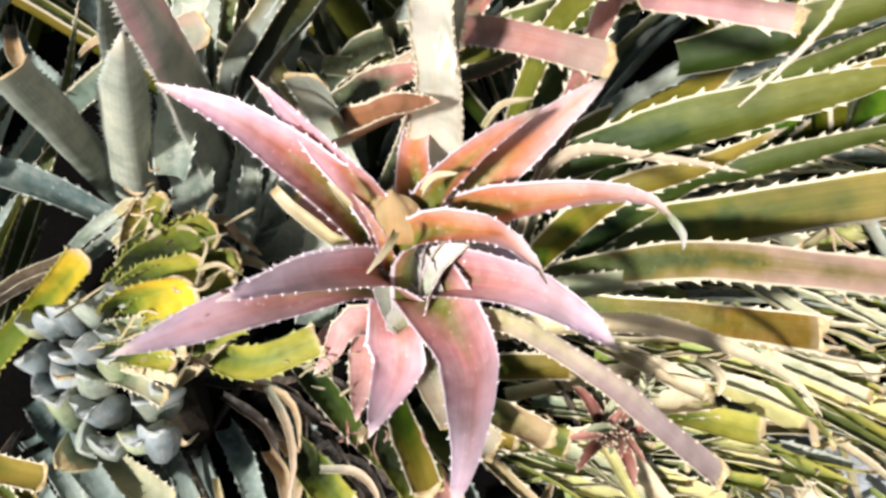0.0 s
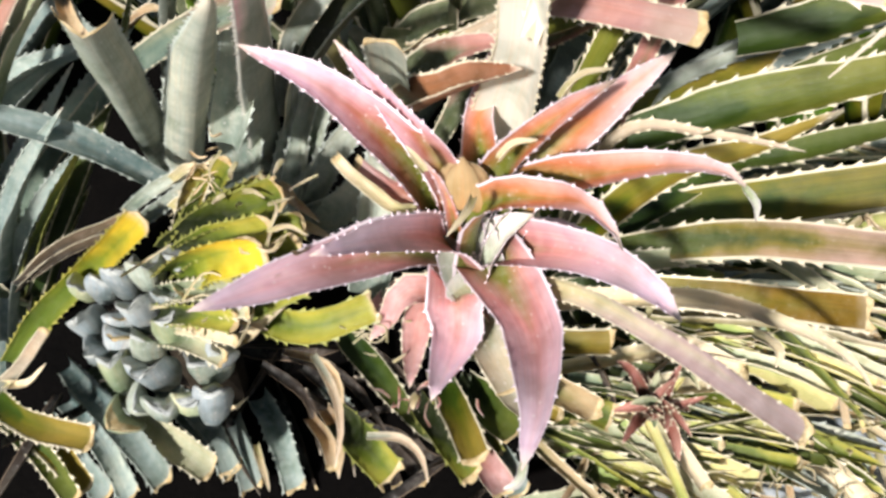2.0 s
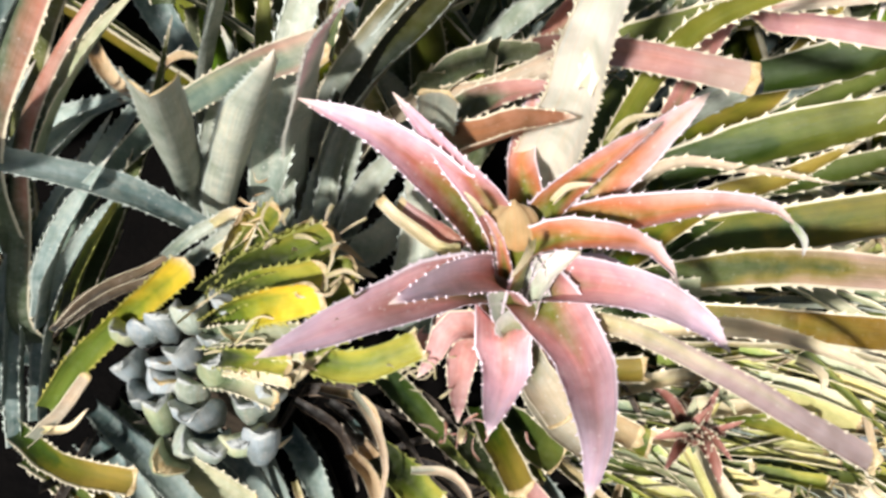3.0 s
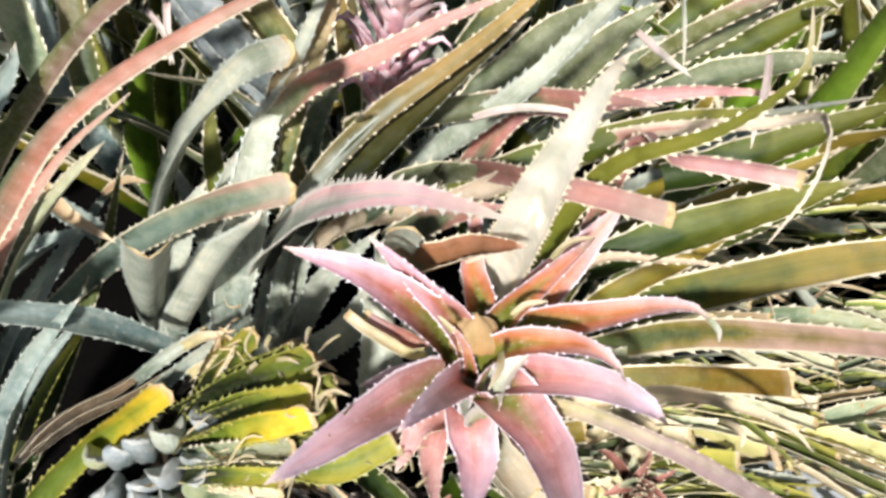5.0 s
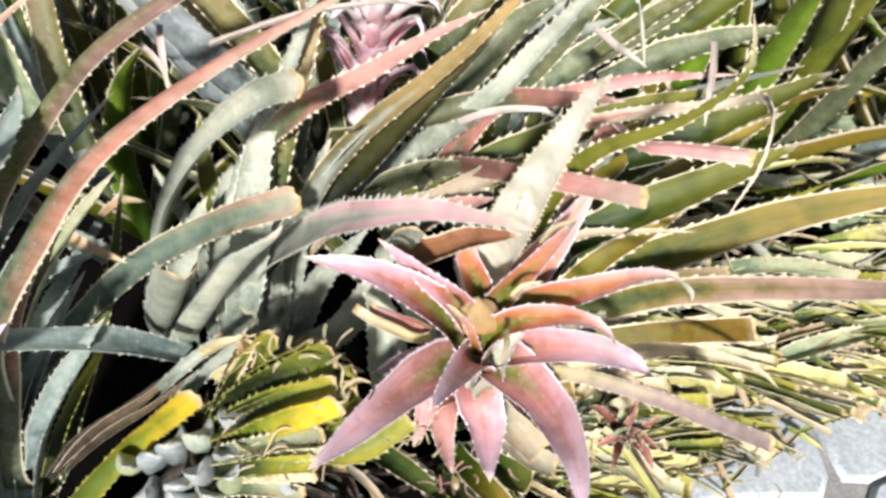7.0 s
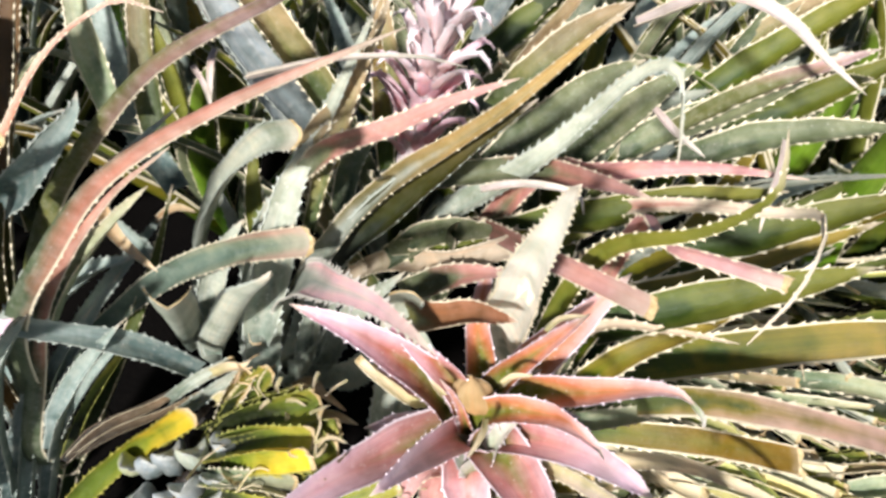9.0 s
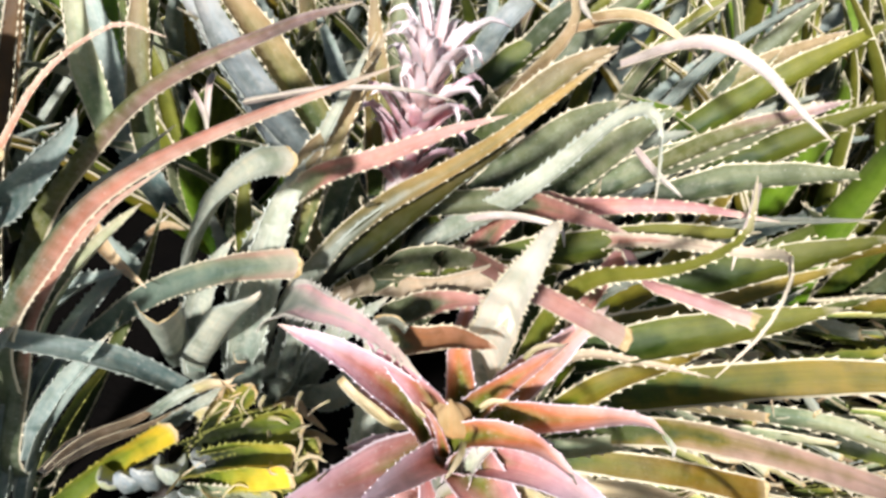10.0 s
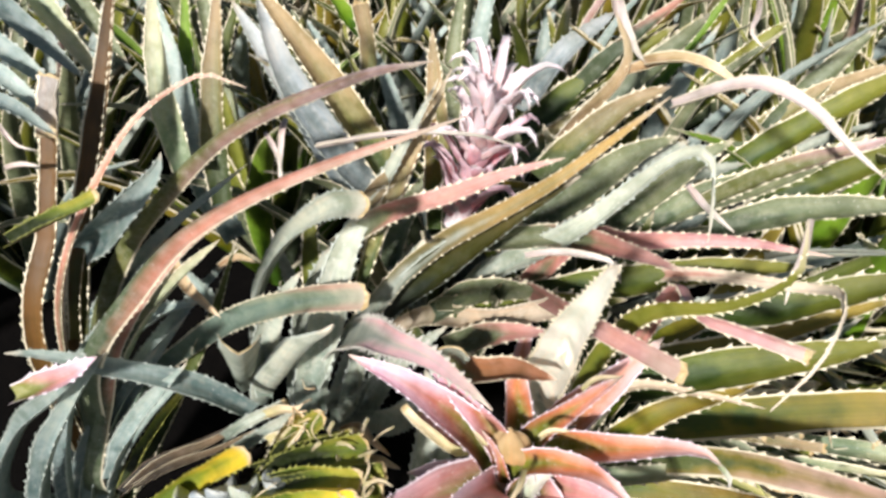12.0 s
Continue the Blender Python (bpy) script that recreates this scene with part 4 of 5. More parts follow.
leaf(grey_plant, "blush", 0.007, .3, "p", (-0.428, 0.789, 0.899), (-0.399, 0.759, 0.885), (-0.387, 0.737, 0.851), teeth=False)
leaf(grey_plant, "blush", 0.009, .3, "p", (-0.398, 0.809, 0.914), (-0.394, 0.776, 0.904), (-0.391, 0.736, 0.852), teeth=False)
leaf(back_plant, "vivid", 0.046, .2, "p", (-0.807, 1.135, 0.647), (-0.806, 1.194, 0.804), (-0.812, 1.258, 0.970))
leaf(back_plant, "vivid", 0.034, .2, "p", (0.105, 1.313, 0.713), (0.180, 1.347, 0.812), (0.265, 1.406, 0.939))
leaf(back_plant, "vivid", 0.036, .2, "p", (-0.484, 1.368, 0.827), (-0.519, 1.346, 0.895), (-0.553, 1.337, 0.977))
leaf(back_plant, "oliveup", 0.060, .2, "p", (-0.677, 1.005, 0.601), (-0.687, 1.070, 0.770), (-0.689, 1.177, 0.989))
leaf(back_plant, "sage", 0.056, .2, "p", (-0.717, 0.967, 0.699), (-0.753, 1.021, 0.847), (-0.776, 1.099, 1.020))
leaf(back_plant, "oliveup", 0.056, .3, "p", (-0.288, 0.948, 0.721), (-0.361, 0.958, 0.842), (-0.427, 0.964, 0.956), (-0.504, 0.967, 1.070))
leaf(back_plant, "paleblue", 0.060, .2, "p", (-0.351, 0.996, 0.671), (-0.415, 0.994, 0.774), (-0.497, 1.013, 0.911), (-0.545, 1.056, 1.032))
leaf(arching_plant, "dryend", 0.048, .2, "c", (-0.785, 0.759, 0.873), (-0.778, 0.777, 0.919), (-0.768, 0.793, 0.969), teeth=False)
leaf(arching_plant, "brownup", 0.050, .25, "p", (-0.789, 0.657, 0.529), (-0.782, 0.757, 0.704), (-0.764, 0.855, 0.871), (-0.746, 0.971, 1.079))
leaf(grey_plant, "bluegrey", 0.050, .3, "p", (-0.739, 0.686, 0.714), (-0.654, 0.696, 0.780), (-0.592, 0.726, 0.845), (-0.576, 0.734, 0.882), hint=(0.6,-0.4,0.7))
leaf(arching_plant, "ygreen", 0.026, .3, "c", (-0.777, 0.600, 0.784), (-0.687, 0.599, 0.833), (-0.590, 0.601, 0.884))
leaf(rosette, "silver", 0.006, .3, "p", (0.240, 0.489, 0.684), (0.252, 0.485, 0.672), (0.256, 0.481, 0.656), teeth=False)
leaf(rosette, "silver", 0.008, .3, "p", (0.097, 0.298, 0.503), (0.094, 0.282, 0.498), (0.083, 0.276, 0.492), teeth=False)
leaf(rosette, "cream", 0.007, .3, "p", (0.019, 0.446, 0.669), (0.020, 0.423, 0.673), (0.008, 0.397, 0.667), teeth=False)
leaf(rosette, "cream", 0.007, .3, "p", (0.034, 0.486, 0.683), (0.048, 0.481, 0.706), (0.068, 0.477, 0.716), teeth=False)
leaf(rosette, "cream", 0.007, .3, "p", (-0.033, 0.470, 0.671), (-0.038, 0.468, 0.686), (-0.047, 0.467, 0.700), teeth=False)
leaf(rosette, "cream", 0.007, .3, "p", (0.077, 0.544, 0.715), (0.094, 0.542, 0.742), (0.120, 0.540, 0.753), teeth=False)
leaf(arching_plant, "straw", 0.026, .3, "p", (-0.738, 0.873, 0.597), (-0.632, 0.758, 0.606), (-0.511, 0.672, 0.616), teeth=False)
leaf(grey_plant, "straw", 0.016, .3, "p", (-0.622, 0.851, 0.559), (-0.576, 0.855, 0.590), (-0.530, 0.839, 0.597), teeth=False)
leaf(arching_plant, "bluegrey", 0.039, 0.34, "p", (-0.777, 0.476, 0.279), (-0.752, 0.517, 0.445), (-0.694, 0.563, 0.590), (-0.607, 0.620, 0.710))
leaf(arching_plant, "bluegrey", 0.043, 0.39, "p", (-0.881, 0.626, 0.374), (-0.761, 0.681, 0.513), (-0.670, 0.689, 0.574), (-0.557, 0.694, 0.625))
leaf(arching_plant, "bluegrey", 0.041, 0.39, "p", (-0.786, 0.433, 0.309), (-0.742, 0.464, 0.458), (-0.678, 0.494, 0.568), (-0.604, 0.518, 0.668))
leaf(arching_plant, "ygreen", 0.026, .2, "p", (-0.729, 0.543, 0.264), (-0.639, 0.583, 0.410), (-0.549, 0.615, 0.531))
leaf(back_plant, "bedsage", 0.070, .2, "p", (-0.052, 1.007, 0.610), (0.037, 1.030, 0.688), (0.111, 1.045, 0.763), (0.183, 1.048, 0.809))
leaf(back_plant, "bedsage", 0.066, .2, "p", (0.066, 1.028, 0.600), (0.141, 1.047, 0.679), (0.219, 1.064, 0.754), (0.272, 1.072, 0.795))
leaf(back_plant, "bedsage", 0.060, .2, "p", (0.125, 1.058, 0.587), (0.237, 1.072, 0.664), (0.357, 1.078, 0.730), (0.491, 1.110, 0.808))
leaf(back_plant, "bedgreen", 0.060, .2, "p", (-0.101, 1.160, 0.724), (-0.007, 1.181, 0.799), (0.098, 1.207, 0.878), (0.163, 1.229, 0.931))
leaf(back_plant, "oliveup", 0.054, .25, "p", (-0.030, 0.917, 0.779), (0.024, 0.923, 0.834), (0.095, 0.947, 0.904), (0.151, 0.962, 0.935))
leaf(back_plant, "bedsage", 0.064, .2, "p", (-0.030, 1.097, 0.708), (0.072, 1.145, 0.812), (0.158, 1.177, 0.903), (0.213, 1.232, 0.951))
leaf(back_plant, "bedgreen", 0.060, .2, "p", (0.262, 1.220, 0.611), (0.385, 1.259, 0.699), (0.543, 1.315, 0.797), (0.662, 1.388, 0.848))
leaf(back_plant, "bedgreen", 0.056, .2, "p", (0.297, 1.088, 0.603), (0.413, 1.125, 0.676), (0.530, 1.154, 0.738), (0.634, 1.190, 0.781))
leaf(back_plant, "bedsage", 0.056, .2, "p", (0.260, 1.037, 0.633), (0.384, 1.041, 0.680), (0.514, 1.034, 0.713), (0.584, 1.051, 0.711))
leaf(back_plant, "bedgreen", 0.056, .2, "p", (0.213, 1.388, 0.665), (0.292, 1.425, 0.763), (0.386, 1.468, 0.864))
leaf(back_plant, "bedsage", 0.056, .2, "p", (0.385, 1.405, 0.635), (0.468, 1.451, 0.742), (0.556, 1.493, 0.844))
leaf(olive_plant, "bedgreen", 0.054, .15, "p", (-0.039, 0.790, 0.635), (0.091, 0.776, 0.690), (0.226, 0.767, 0.749), (0.356, 0.761, 0.783), step=0.024, tooth=0.006)
leaf(olive_plant, "bedsage", 0.050, .15, "p", (-0.175, 0.765, 0.598), (-0.092, 0.752, 0.668), (0.017, 0.714, 0.718), step=0.024, tooth=0.006)
leaf(olive_plant, "bedgreen", 0.054, .15, "p", (-0.133, 0.740, 0.604), (-0.030, 0.727, 0.668), (0.064, 0.715, 0.705), (0.121, 0.710, 0.729), step=0.024, tooth=0.006)
leaf(olive_plant, "coral", 0.040, .15, "p", (-0.132, 0.666, 0.627), (-0.048, 0.647, 0.689), (0.027, 0.629, 0.724))
leaf(olive_plant, "bedgreen", 0.060, .15, "p", (0.143, 0.688, 0.572), (0.248, 0.692, 0.625), (0.360, 0.704, 0.669), (0.469, 0.714, 0.712), step=0.024, tooth=0.006)
leaf(olive_plant, "bedgreen", 0.054, .15, "p", (0.246, 0.785, 0.656), (0.333, 0.772, 0.694), (0.450, 0.780, 0.747), (0.526, 0.787, 0.781), step=0.024, tooth=0.006)
leaf(grey_plant, "grey", 0.060, .2, "p", (-0.359, 0.653, 0.520), (-0.325, 0.692, 0.634), (-0.297, 0.737, 0.741), (-0.245, 0.787, 0.830), hint=(0,-0.8,0.5))
leaf(grey_plant, "bedgreen", 0.036, .2, "p", (-0.402, 0.790, 0.535), (-0.416, 0.843, 0.649), (-0.415, 0.887, 0.731))
leaf(grey_plant, "bedsage", 0.050, .2, "p", (-0.296, 0.905, 0.561), (-0.274, 0.958, 0.648), (-0.216, 1.022, 0.752))
leaf(grey_plant, "oliveup", 0.030, .2, "p", (-0.278, 0.736, 0.672), (-0.244, 0.768, 0.777), (-0.193, 0.822, 0.903), (-0.166, 0.844, 0.952))
leaf(grey_plant, "straw", 0.022, .2, "p", (-0.257, 0.774, 0.741), (-0.221, 0.815, 0.825), (-0.187, 0.863, 0.918), (-0.177, 0.876, 0.962), tooth=0.004)
leaf(grey_plant, "olivered", 0.034, .2, "p", (-0.205, 0.893, 0.678), (-0.212, 0.937, 0.777), (-0.228, 0.996, 0.882))
leaf(arching_plant, "bluegrey", 0.036, 0.34, "p", (-0.708, 0.519, 0.326), (-0.663, 0.535, 0.419), (-0.603, 0.553, 0.511), (-0.516, 0.569, 0.612), tooth=0.004)
leaf(arching_plant, "bluegrey", 0.041, 0.34, "p", (-0.848, 0.698, 0.419), (-0.741, 0.710, 0.494), (-0.648, 0.717, 0.566), (-0.582, 0.714, 0.597))
leaf(arching_plant, "sage", 0.030, 0.34, "p", (-0.652, 0.589, 0.567), (-0.599, 0.610, 0.648), (-0.526, 0.636, 0.731), (-0.466, 0.664, 0.786), tooth=0.004)
leaf(stump, "cream", 0.016, .3, "p", (-0.414, 0.585, 0.501), (-0.373, 0.575, 0.535), (-0.345, 0.569, 0.548), (-0.332, 0.575, 0.564), teeth=False)
leaf(stump, "cream", 0.018, .3, "p", (-0.391, 0.542, 0.493), (-0.350, 0.543, 0.523), (-0.322, 0.547, 0.547), teeth=False)
leaf(stump, "straw", 0.014, .3, "p", (-0.275, 0.564, 0.519), (-0.241, 0.565, 0.538), (-0.216, 0.545, 0.524), teeth=False)
leaf(stump, "straw", 0.012, .3, "p", (-0.263, 0.573, 0.524), (-0.225, 0.557, 0.525), (-0.191, 0.542, 0.513), teeth=False)
leaf(stump, "cream", 0.016, .3, "p", (-0.242, 0.543, 0.487), (-0.203, 0.534, 0.508), (-0.172, 0.528, 0.506), teeth=False)
leaf(stump, "straw", 0.014, .3, "p", (-0.318, 0.436, 0.405), (-0.266, 0.440, 0.436), (-0.227, 0.435, 0.432), teeth=False)
leaf(stump, "cream", 0.016, .3, "p", (-0.305, 0.426, 0.376), (-0.254, 0.436, 0.413), (-0.227, 0.456, 0.439), (-0.204, 0.475, 0.450), teeth=False)
leaf(stump, "cream", 0.014, .3, "p", (-0.377, 0.444, 0.390), (-0.350, 0.444, 0.409), (-0.330, 0.437, 0.411), teeth=False)
leaf(low_plant, "cream", 0.008, .3, "p", (-0.349, 0.456, 0.247), (-0.307, 0.418, 0.268), (-0.282, 0.424, 0.294), teeth=False)
leaf(low_plant, "straw", 0.012, .3, "p", (-0.312, 0.566, 0.199), (-0.233, 0.544, 0.223), (-0.201, 0.517, 0.214), (-0.185, 0.474, 0.195), teeth=False)
leaf(low_plant, "straw", 0.024, .35, "p", (-0.229, 0.509, 0.157), (-0.189, 0.467, 0.160), (-0.175, 0.414, 0.145), teeth=False)
leaf(low_plant, "cream", 0.012, .35, "p", (-0.320, 0.446, 0.125), (-0.285, 0.404, 0.129), (-0.269, 0.380, 0.130), teeth=False)
leaf(rosette, "cream", 0.010, .3, "p", (-0.052, 0.439, 0.353), (-0.054, 0.426, 0.355), (-0.053, 0.421, 0.350), teeth=False)
leaf(rosette, "cream", 0.012, .3, "p", (0.291, 0.493, 0.499), (0.313, 0.475, 0.503), (0.313, 0.463, 0.491), teeth=False)
leaf(low_plant, "olive", 0.040, .2, "c", (0.028, 0.572, 0.257), (0.085, 0.520, 0.259), (0.116, 0.514, 0.272))
leaf(low_plant, "ygreen", 0.042, .2, "c", (-0.041, 0.573, 0.208), (0.009, 0.507, 0.198), (0.034, 0.465, 0.192))
leaf(low_plant, "ygreen", 0.040, .2, "c", (0.063, 0.548, 0.222), (0.141, 0.534, 0.255), (0.182, 0.523, 0.260))
leaf(grey_plant, "grey", 0.056, .38, "c", (-0.540, 0.710, 0.390), (-0.515, 0.673, 0.448), (-0.399, 0.537, 0.659), (-0.330, 0.452, 0.790), hint=(0.2, 0.2, 1), tooth=0.004, step=0.014)
leaf(grey_plant, "grey", 0.052, .2, "p", (-0.478, 0.699, 0.404), (-0.466, 0.716, 0.519), (-0.428, 0.727, 0.617), (-0.392, 0.748, 0.671), hint=(0,-0.8,0.5), tooth=0.005, step=0.02)
leaf(grey_plant, "grey", 0.070, .2, "p", (-0.406, 0.712, 0.348), (-0.395, 0.766, 0.515), (-0.369, 0.829, 0.671), hint=(0,-0.8,0.5), slim=5, tooth=0.005, step=0.02)
leaf(grey_plant, "grey", 0.054, .2, "p", (-0.353, 0.764, 0.339), (-0.304, 0.819, 0.493), (-0.246, 0.888, 0.645), hint=(0,-0.8,0.5), tooth=0.005, step=0.02)
leaf(arching_plant, "bluegrey", 0.038, 0.34, "p", (-0.806, 0.435, 0.090), (-0.772, 0.524, 0.285), (-0.713, 0.588, 0.430), (-0.626, 0.641, 0.556))
leaf(arching_plant, "bluegrey", 0.038, 0.34, "p", (-0.812, 0.491, 0.076), (-0.750, 0.565, 0.274), (-0.679, 0.609, 0.396), (-0.586, 0.653, 0.496))
leaf(arching_plant, "green", 0.036, 0.34, "p", (-0.797, 0.552, 0.102), (-0.730, 0.621, 0.250), (-0.651, 0.676, 0.381))
leaf(arching_plant, "bluegrey", 0.036, 0.34, "p", (-0.809, 0.456, 0.185), (-0.762, 0.535, 0.364), (-0.692, 0.588, 0.496))
leaf(stump, "greycream", 0.022, .35, "c", (-0.699, 0.393, 0.201), (-0.631, 0.408, 0.266), (-0.576, 0.436, 0.333), teeth=False)
leaf(stump, "cream", 0.012, .35, "p", (-0.674, 0.400, 0.229), (-0.606, 0.389, 0.267), (-0.573, 0.405, 0.302), teeth=False)
leaf(low_plant, "bluegrey", 0.044, .25, "c", (-0.748, 0.511, 0.001), (-0.610, 0.436, 0.024), (-0.516, 0.365, 0.024))
leaf(low_plant, "bluegrey", 0.046, .25, "c", (-0.420, 0.605, -0.016), (-0.341, 0.529, -0.017), (-0.284, 0.458, -0.020))
leaf(low_plant, "bluegrey", 0.040, .25, "c", (-0.555, 0.556, 0.024), (-0.430, 0.490, 0.061), (-0.365, 0.424, 0.060))
leaf(low_plant, "bluegrey", 0.030, .25, "p", (-0.314, 0.650, -0.007), (-0.223, 0.584, -0.003), (-0.167, 0.512, -0.006))
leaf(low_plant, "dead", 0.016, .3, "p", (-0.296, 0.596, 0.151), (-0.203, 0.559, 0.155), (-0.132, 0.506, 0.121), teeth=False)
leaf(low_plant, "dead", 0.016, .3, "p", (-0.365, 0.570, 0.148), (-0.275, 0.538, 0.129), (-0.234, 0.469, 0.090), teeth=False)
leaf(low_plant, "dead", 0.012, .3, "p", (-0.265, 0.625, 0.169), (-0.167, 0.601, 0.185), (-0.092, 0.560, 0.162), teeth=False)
leaf(low_plant, "green", 0.036, .2, "c", (-0.720, 0.396, 0.095), (-0.635, 0.360, 0.103), (-0.551, 0.314, 0.101))

leaf(low_plant, "ygreen", 0.035, 0.25, "c", (-0.077, 0.504, 0.242), (-0.019, 0.443, 0.254), (0.025, 0.405, 0.250), tooth=0.004)
leaf(low_plant, "olive", 0.042, 0.22, "c", (-0.053, 0.540, 0.260), (-0.006, 0.463, 0.275), (0.026, 0.412, 0.276), tooth=0.004)
leaf(low_plant, "green", 0.051, 0.22, "c", (-0.017, 0.537, 0.240), (0.035, 0.493, 0.264), (0.071, 0.464, 0.279), tooth=0.004)
leaf(low_plant, "oliveup", 0.038, 0.25, "c", (0.063, 0.552, 0.276), (0.119, 0.516, 0.298), (0.160, 0.493, 0.308), tooth=0.004)
leaf(low_plant, "ygreen", 0.048, 0.22, "c", (-0.188, 0.483, 0.189), (-0.127, 0.431, 0.214), (-0.081, 0.403, 0.211), tooth=0.005)
leaf(low_plant, "greycream", 0.011, 0.30, "p", (-0.124, 0.427, 0.257), (-0.080, 0.433, 0.260), (-0.048, 0.416, 0.256), (-0.031, 0.387, 0.249), teeth=False)
leaf(low_plant, "greycream", 0.012, 0.30, "p", (-0.227, 0.514, 0.285), (-0.184, 0.472, 0.278), (-0.157, 0.424, 0.266), (-0.153, 0.381, 0.242), teeth=False)
leaf(low_plant, "green", 0.039, 0.25, "p", (-0.217, 0.590, 0.243), (-0.125, 0.516, 0.238), (-0.041, 0.451, 0.227), tooth=0.004)
leaf(low_plant, "bluegrey", 0.037, 0.25, "c", (0.004, 0.512, 0.162), (0.057, 0.464, 0.187), (0.085, 0.423, 0.199), tooth=0.004)
leaf(low_plant, "straw", 0.021, 0.40, "c", (-0.226, 0.470, 0.196), (-0.184, 0.431, 0.208), (-0.160, 0.392, 0.216), teeth=False)
leaf(low_plant, "rust", 0.040, 0.25, "c", (0.002, 0.501, 0.179), (0.031, 0.454, 0.196), (0.064, 0.419, 0.198), teeth=False)
leaf(rosette, "pale", 0.046, 0.20, "c", (0.006, 0.512, 0.429), (0.032, 0.467, 0.429), (0.071, 0.421, 0.429), teeth=False)
leaf(stump, "drybrown", 0.016, 0.35, "p", (-0.673, 0.506, 0.331), (-0.607, 0.544, 0.383), (-0.521, 0.571, 0.423), (-0.445, 0.596, 0.474), teeth=False)
leaf(stump, "dead", 0.022, 0.35, "p", (-0.693, 0.512, 0.307), (-0.638, 0.551, 0.352), (-0.551, 0.584, 0.394), (-0.478, 0.607, 0.444), teeth=False)
leaf(stump, "drybrown", 0.013, 0.35, "p", (-0.658, 0.511, 0.338), (-0.588, 0.538, 0.382), (-0.502, 0.562, 0.420), (-0.435, 0.578, 0.468), teeth=False)
leaf(stump, "grey", 0.022, 0.30, "c", (-0.458, 0.545, 0.453), (-0.399, 0.561, 0.493), (-0.342, 0.574, 0.537), tooth=0.004, hint=(-0.3, -0.8, 0.5))
leaf(stump, "grey", 0.020, 0.30, "c", (-0.491, 0.568, 0.446), (-0.442, 0.580, 0.487), (-0.379, 0.600, 0.518), tooth=0.004, hint=(-0.3, -0.8, 0.5))
leaf(back_plant, "bluegrey", 0.043, 0.20, "p", (-1.064, 0.985, 1.046), (-0.960, 0.961, 0.973), (-0.856, 0.946, 0.886), tooth=0.004)
leaf(back_plant, "sage", 0.042, 0.20, "p", (-1.039, 1.068, 1.042), (-0.945, 1.033, 0.942), (-0.850, 0.996, 0.835), tooth=0.004)
leaf(back_plant, "bluegrey", 0.038, 0.20, "p", (-0.995, 0.867, 1.020), (-0.913, 0.868, 0.962), (-0.833, 0.856, 0.897), tooth=0.004)
leaf(back_plant, "bluegrey", 0.034, 0.20, "p", (-0.962, 0.811, 0.987), (-0.879, 0.805, 0.947), (-0.803, 0.789, 0.886), tooth=0.004)
leaf(back_plant, "bedsage", 0.043, 0.20, "p", (-1.022, 1.137, 1.033), (-0.932, 1.100, 0.940), (-0.859, 1.073, 0.864), tooth=0.004)
leaf(back_plant, "bluegrey", 0.026, 0.20, "p", (-0.882, 0.726, 0.954), (-0.819, 0.738, 0.935), (-0.760, 0.741, 0.890), tooth=0.004)


# ---- dry tan cap in the heart of the rosette ----
bm = bmesh.new()
uvl = bm.loops.layers.uv.new("leaf")
CAP_AT, CAP_IN = Vector((-0.008, 0.515, 0.621)), 0.88
rings = []
for i in range(11):
    a = -0.55 + 2.05 * i / 10
    ring = []
    for j in range(15):
        b = -1.75 + 3.5 * j / 14
        r = 0.026 * math.cos(a) * (1 + 0.10 * math.sin(3 * b + 2 * a) + 0.07 * math.sin(9 * b + a))
        p = Vector((r * math.sin(b) * 1.15, -r * math.cos(b) * 0.9, 0.036 * math.sin(a) + 0.004 * math.sin(2.3 * b + 1)))
        ring.append((p, (i / 10, j / 14)))
    rings.append(ring)
for scale in (1.0, CAP_IN):
    vs = [[bm.verts.new(CAP_AT + p * scale) for p, _ in r] for r in rings]
    for i in range(10):
        for j in range(14):
            ids = ((i, j), (i, j + 1), (i + 1, j + 1), (i + 1, j))
            f = bm.faces.new([vs[x][y] for x, y in (ids if scale == 1.0 else ids[::-1])])
            f.smooth = True
            for lp, (x, y) in zip(f.loops, ids if scale == 1.0 else ids[::-1]):
                lp[uvl].uv = (0.3 + 0.3 * rings[x][y][1][0], rings[x][y][1][1])
bmesh.ops.remove_doubles(bm, verts=bm.verts, dist=0.0002)
MATS["tan"] = leaf_mat("dry_tan_sheath", (0.56, 0.36, 0.15), (0.62, 0.42, 0.20), (0.64, 0.46, 0.24), CREAM, bloom=0.05, rough=0.7, streak=0.15)
part("dry_sheath", bm, MATS["tan"], rosette, "dry tan rounded leaf sheath")

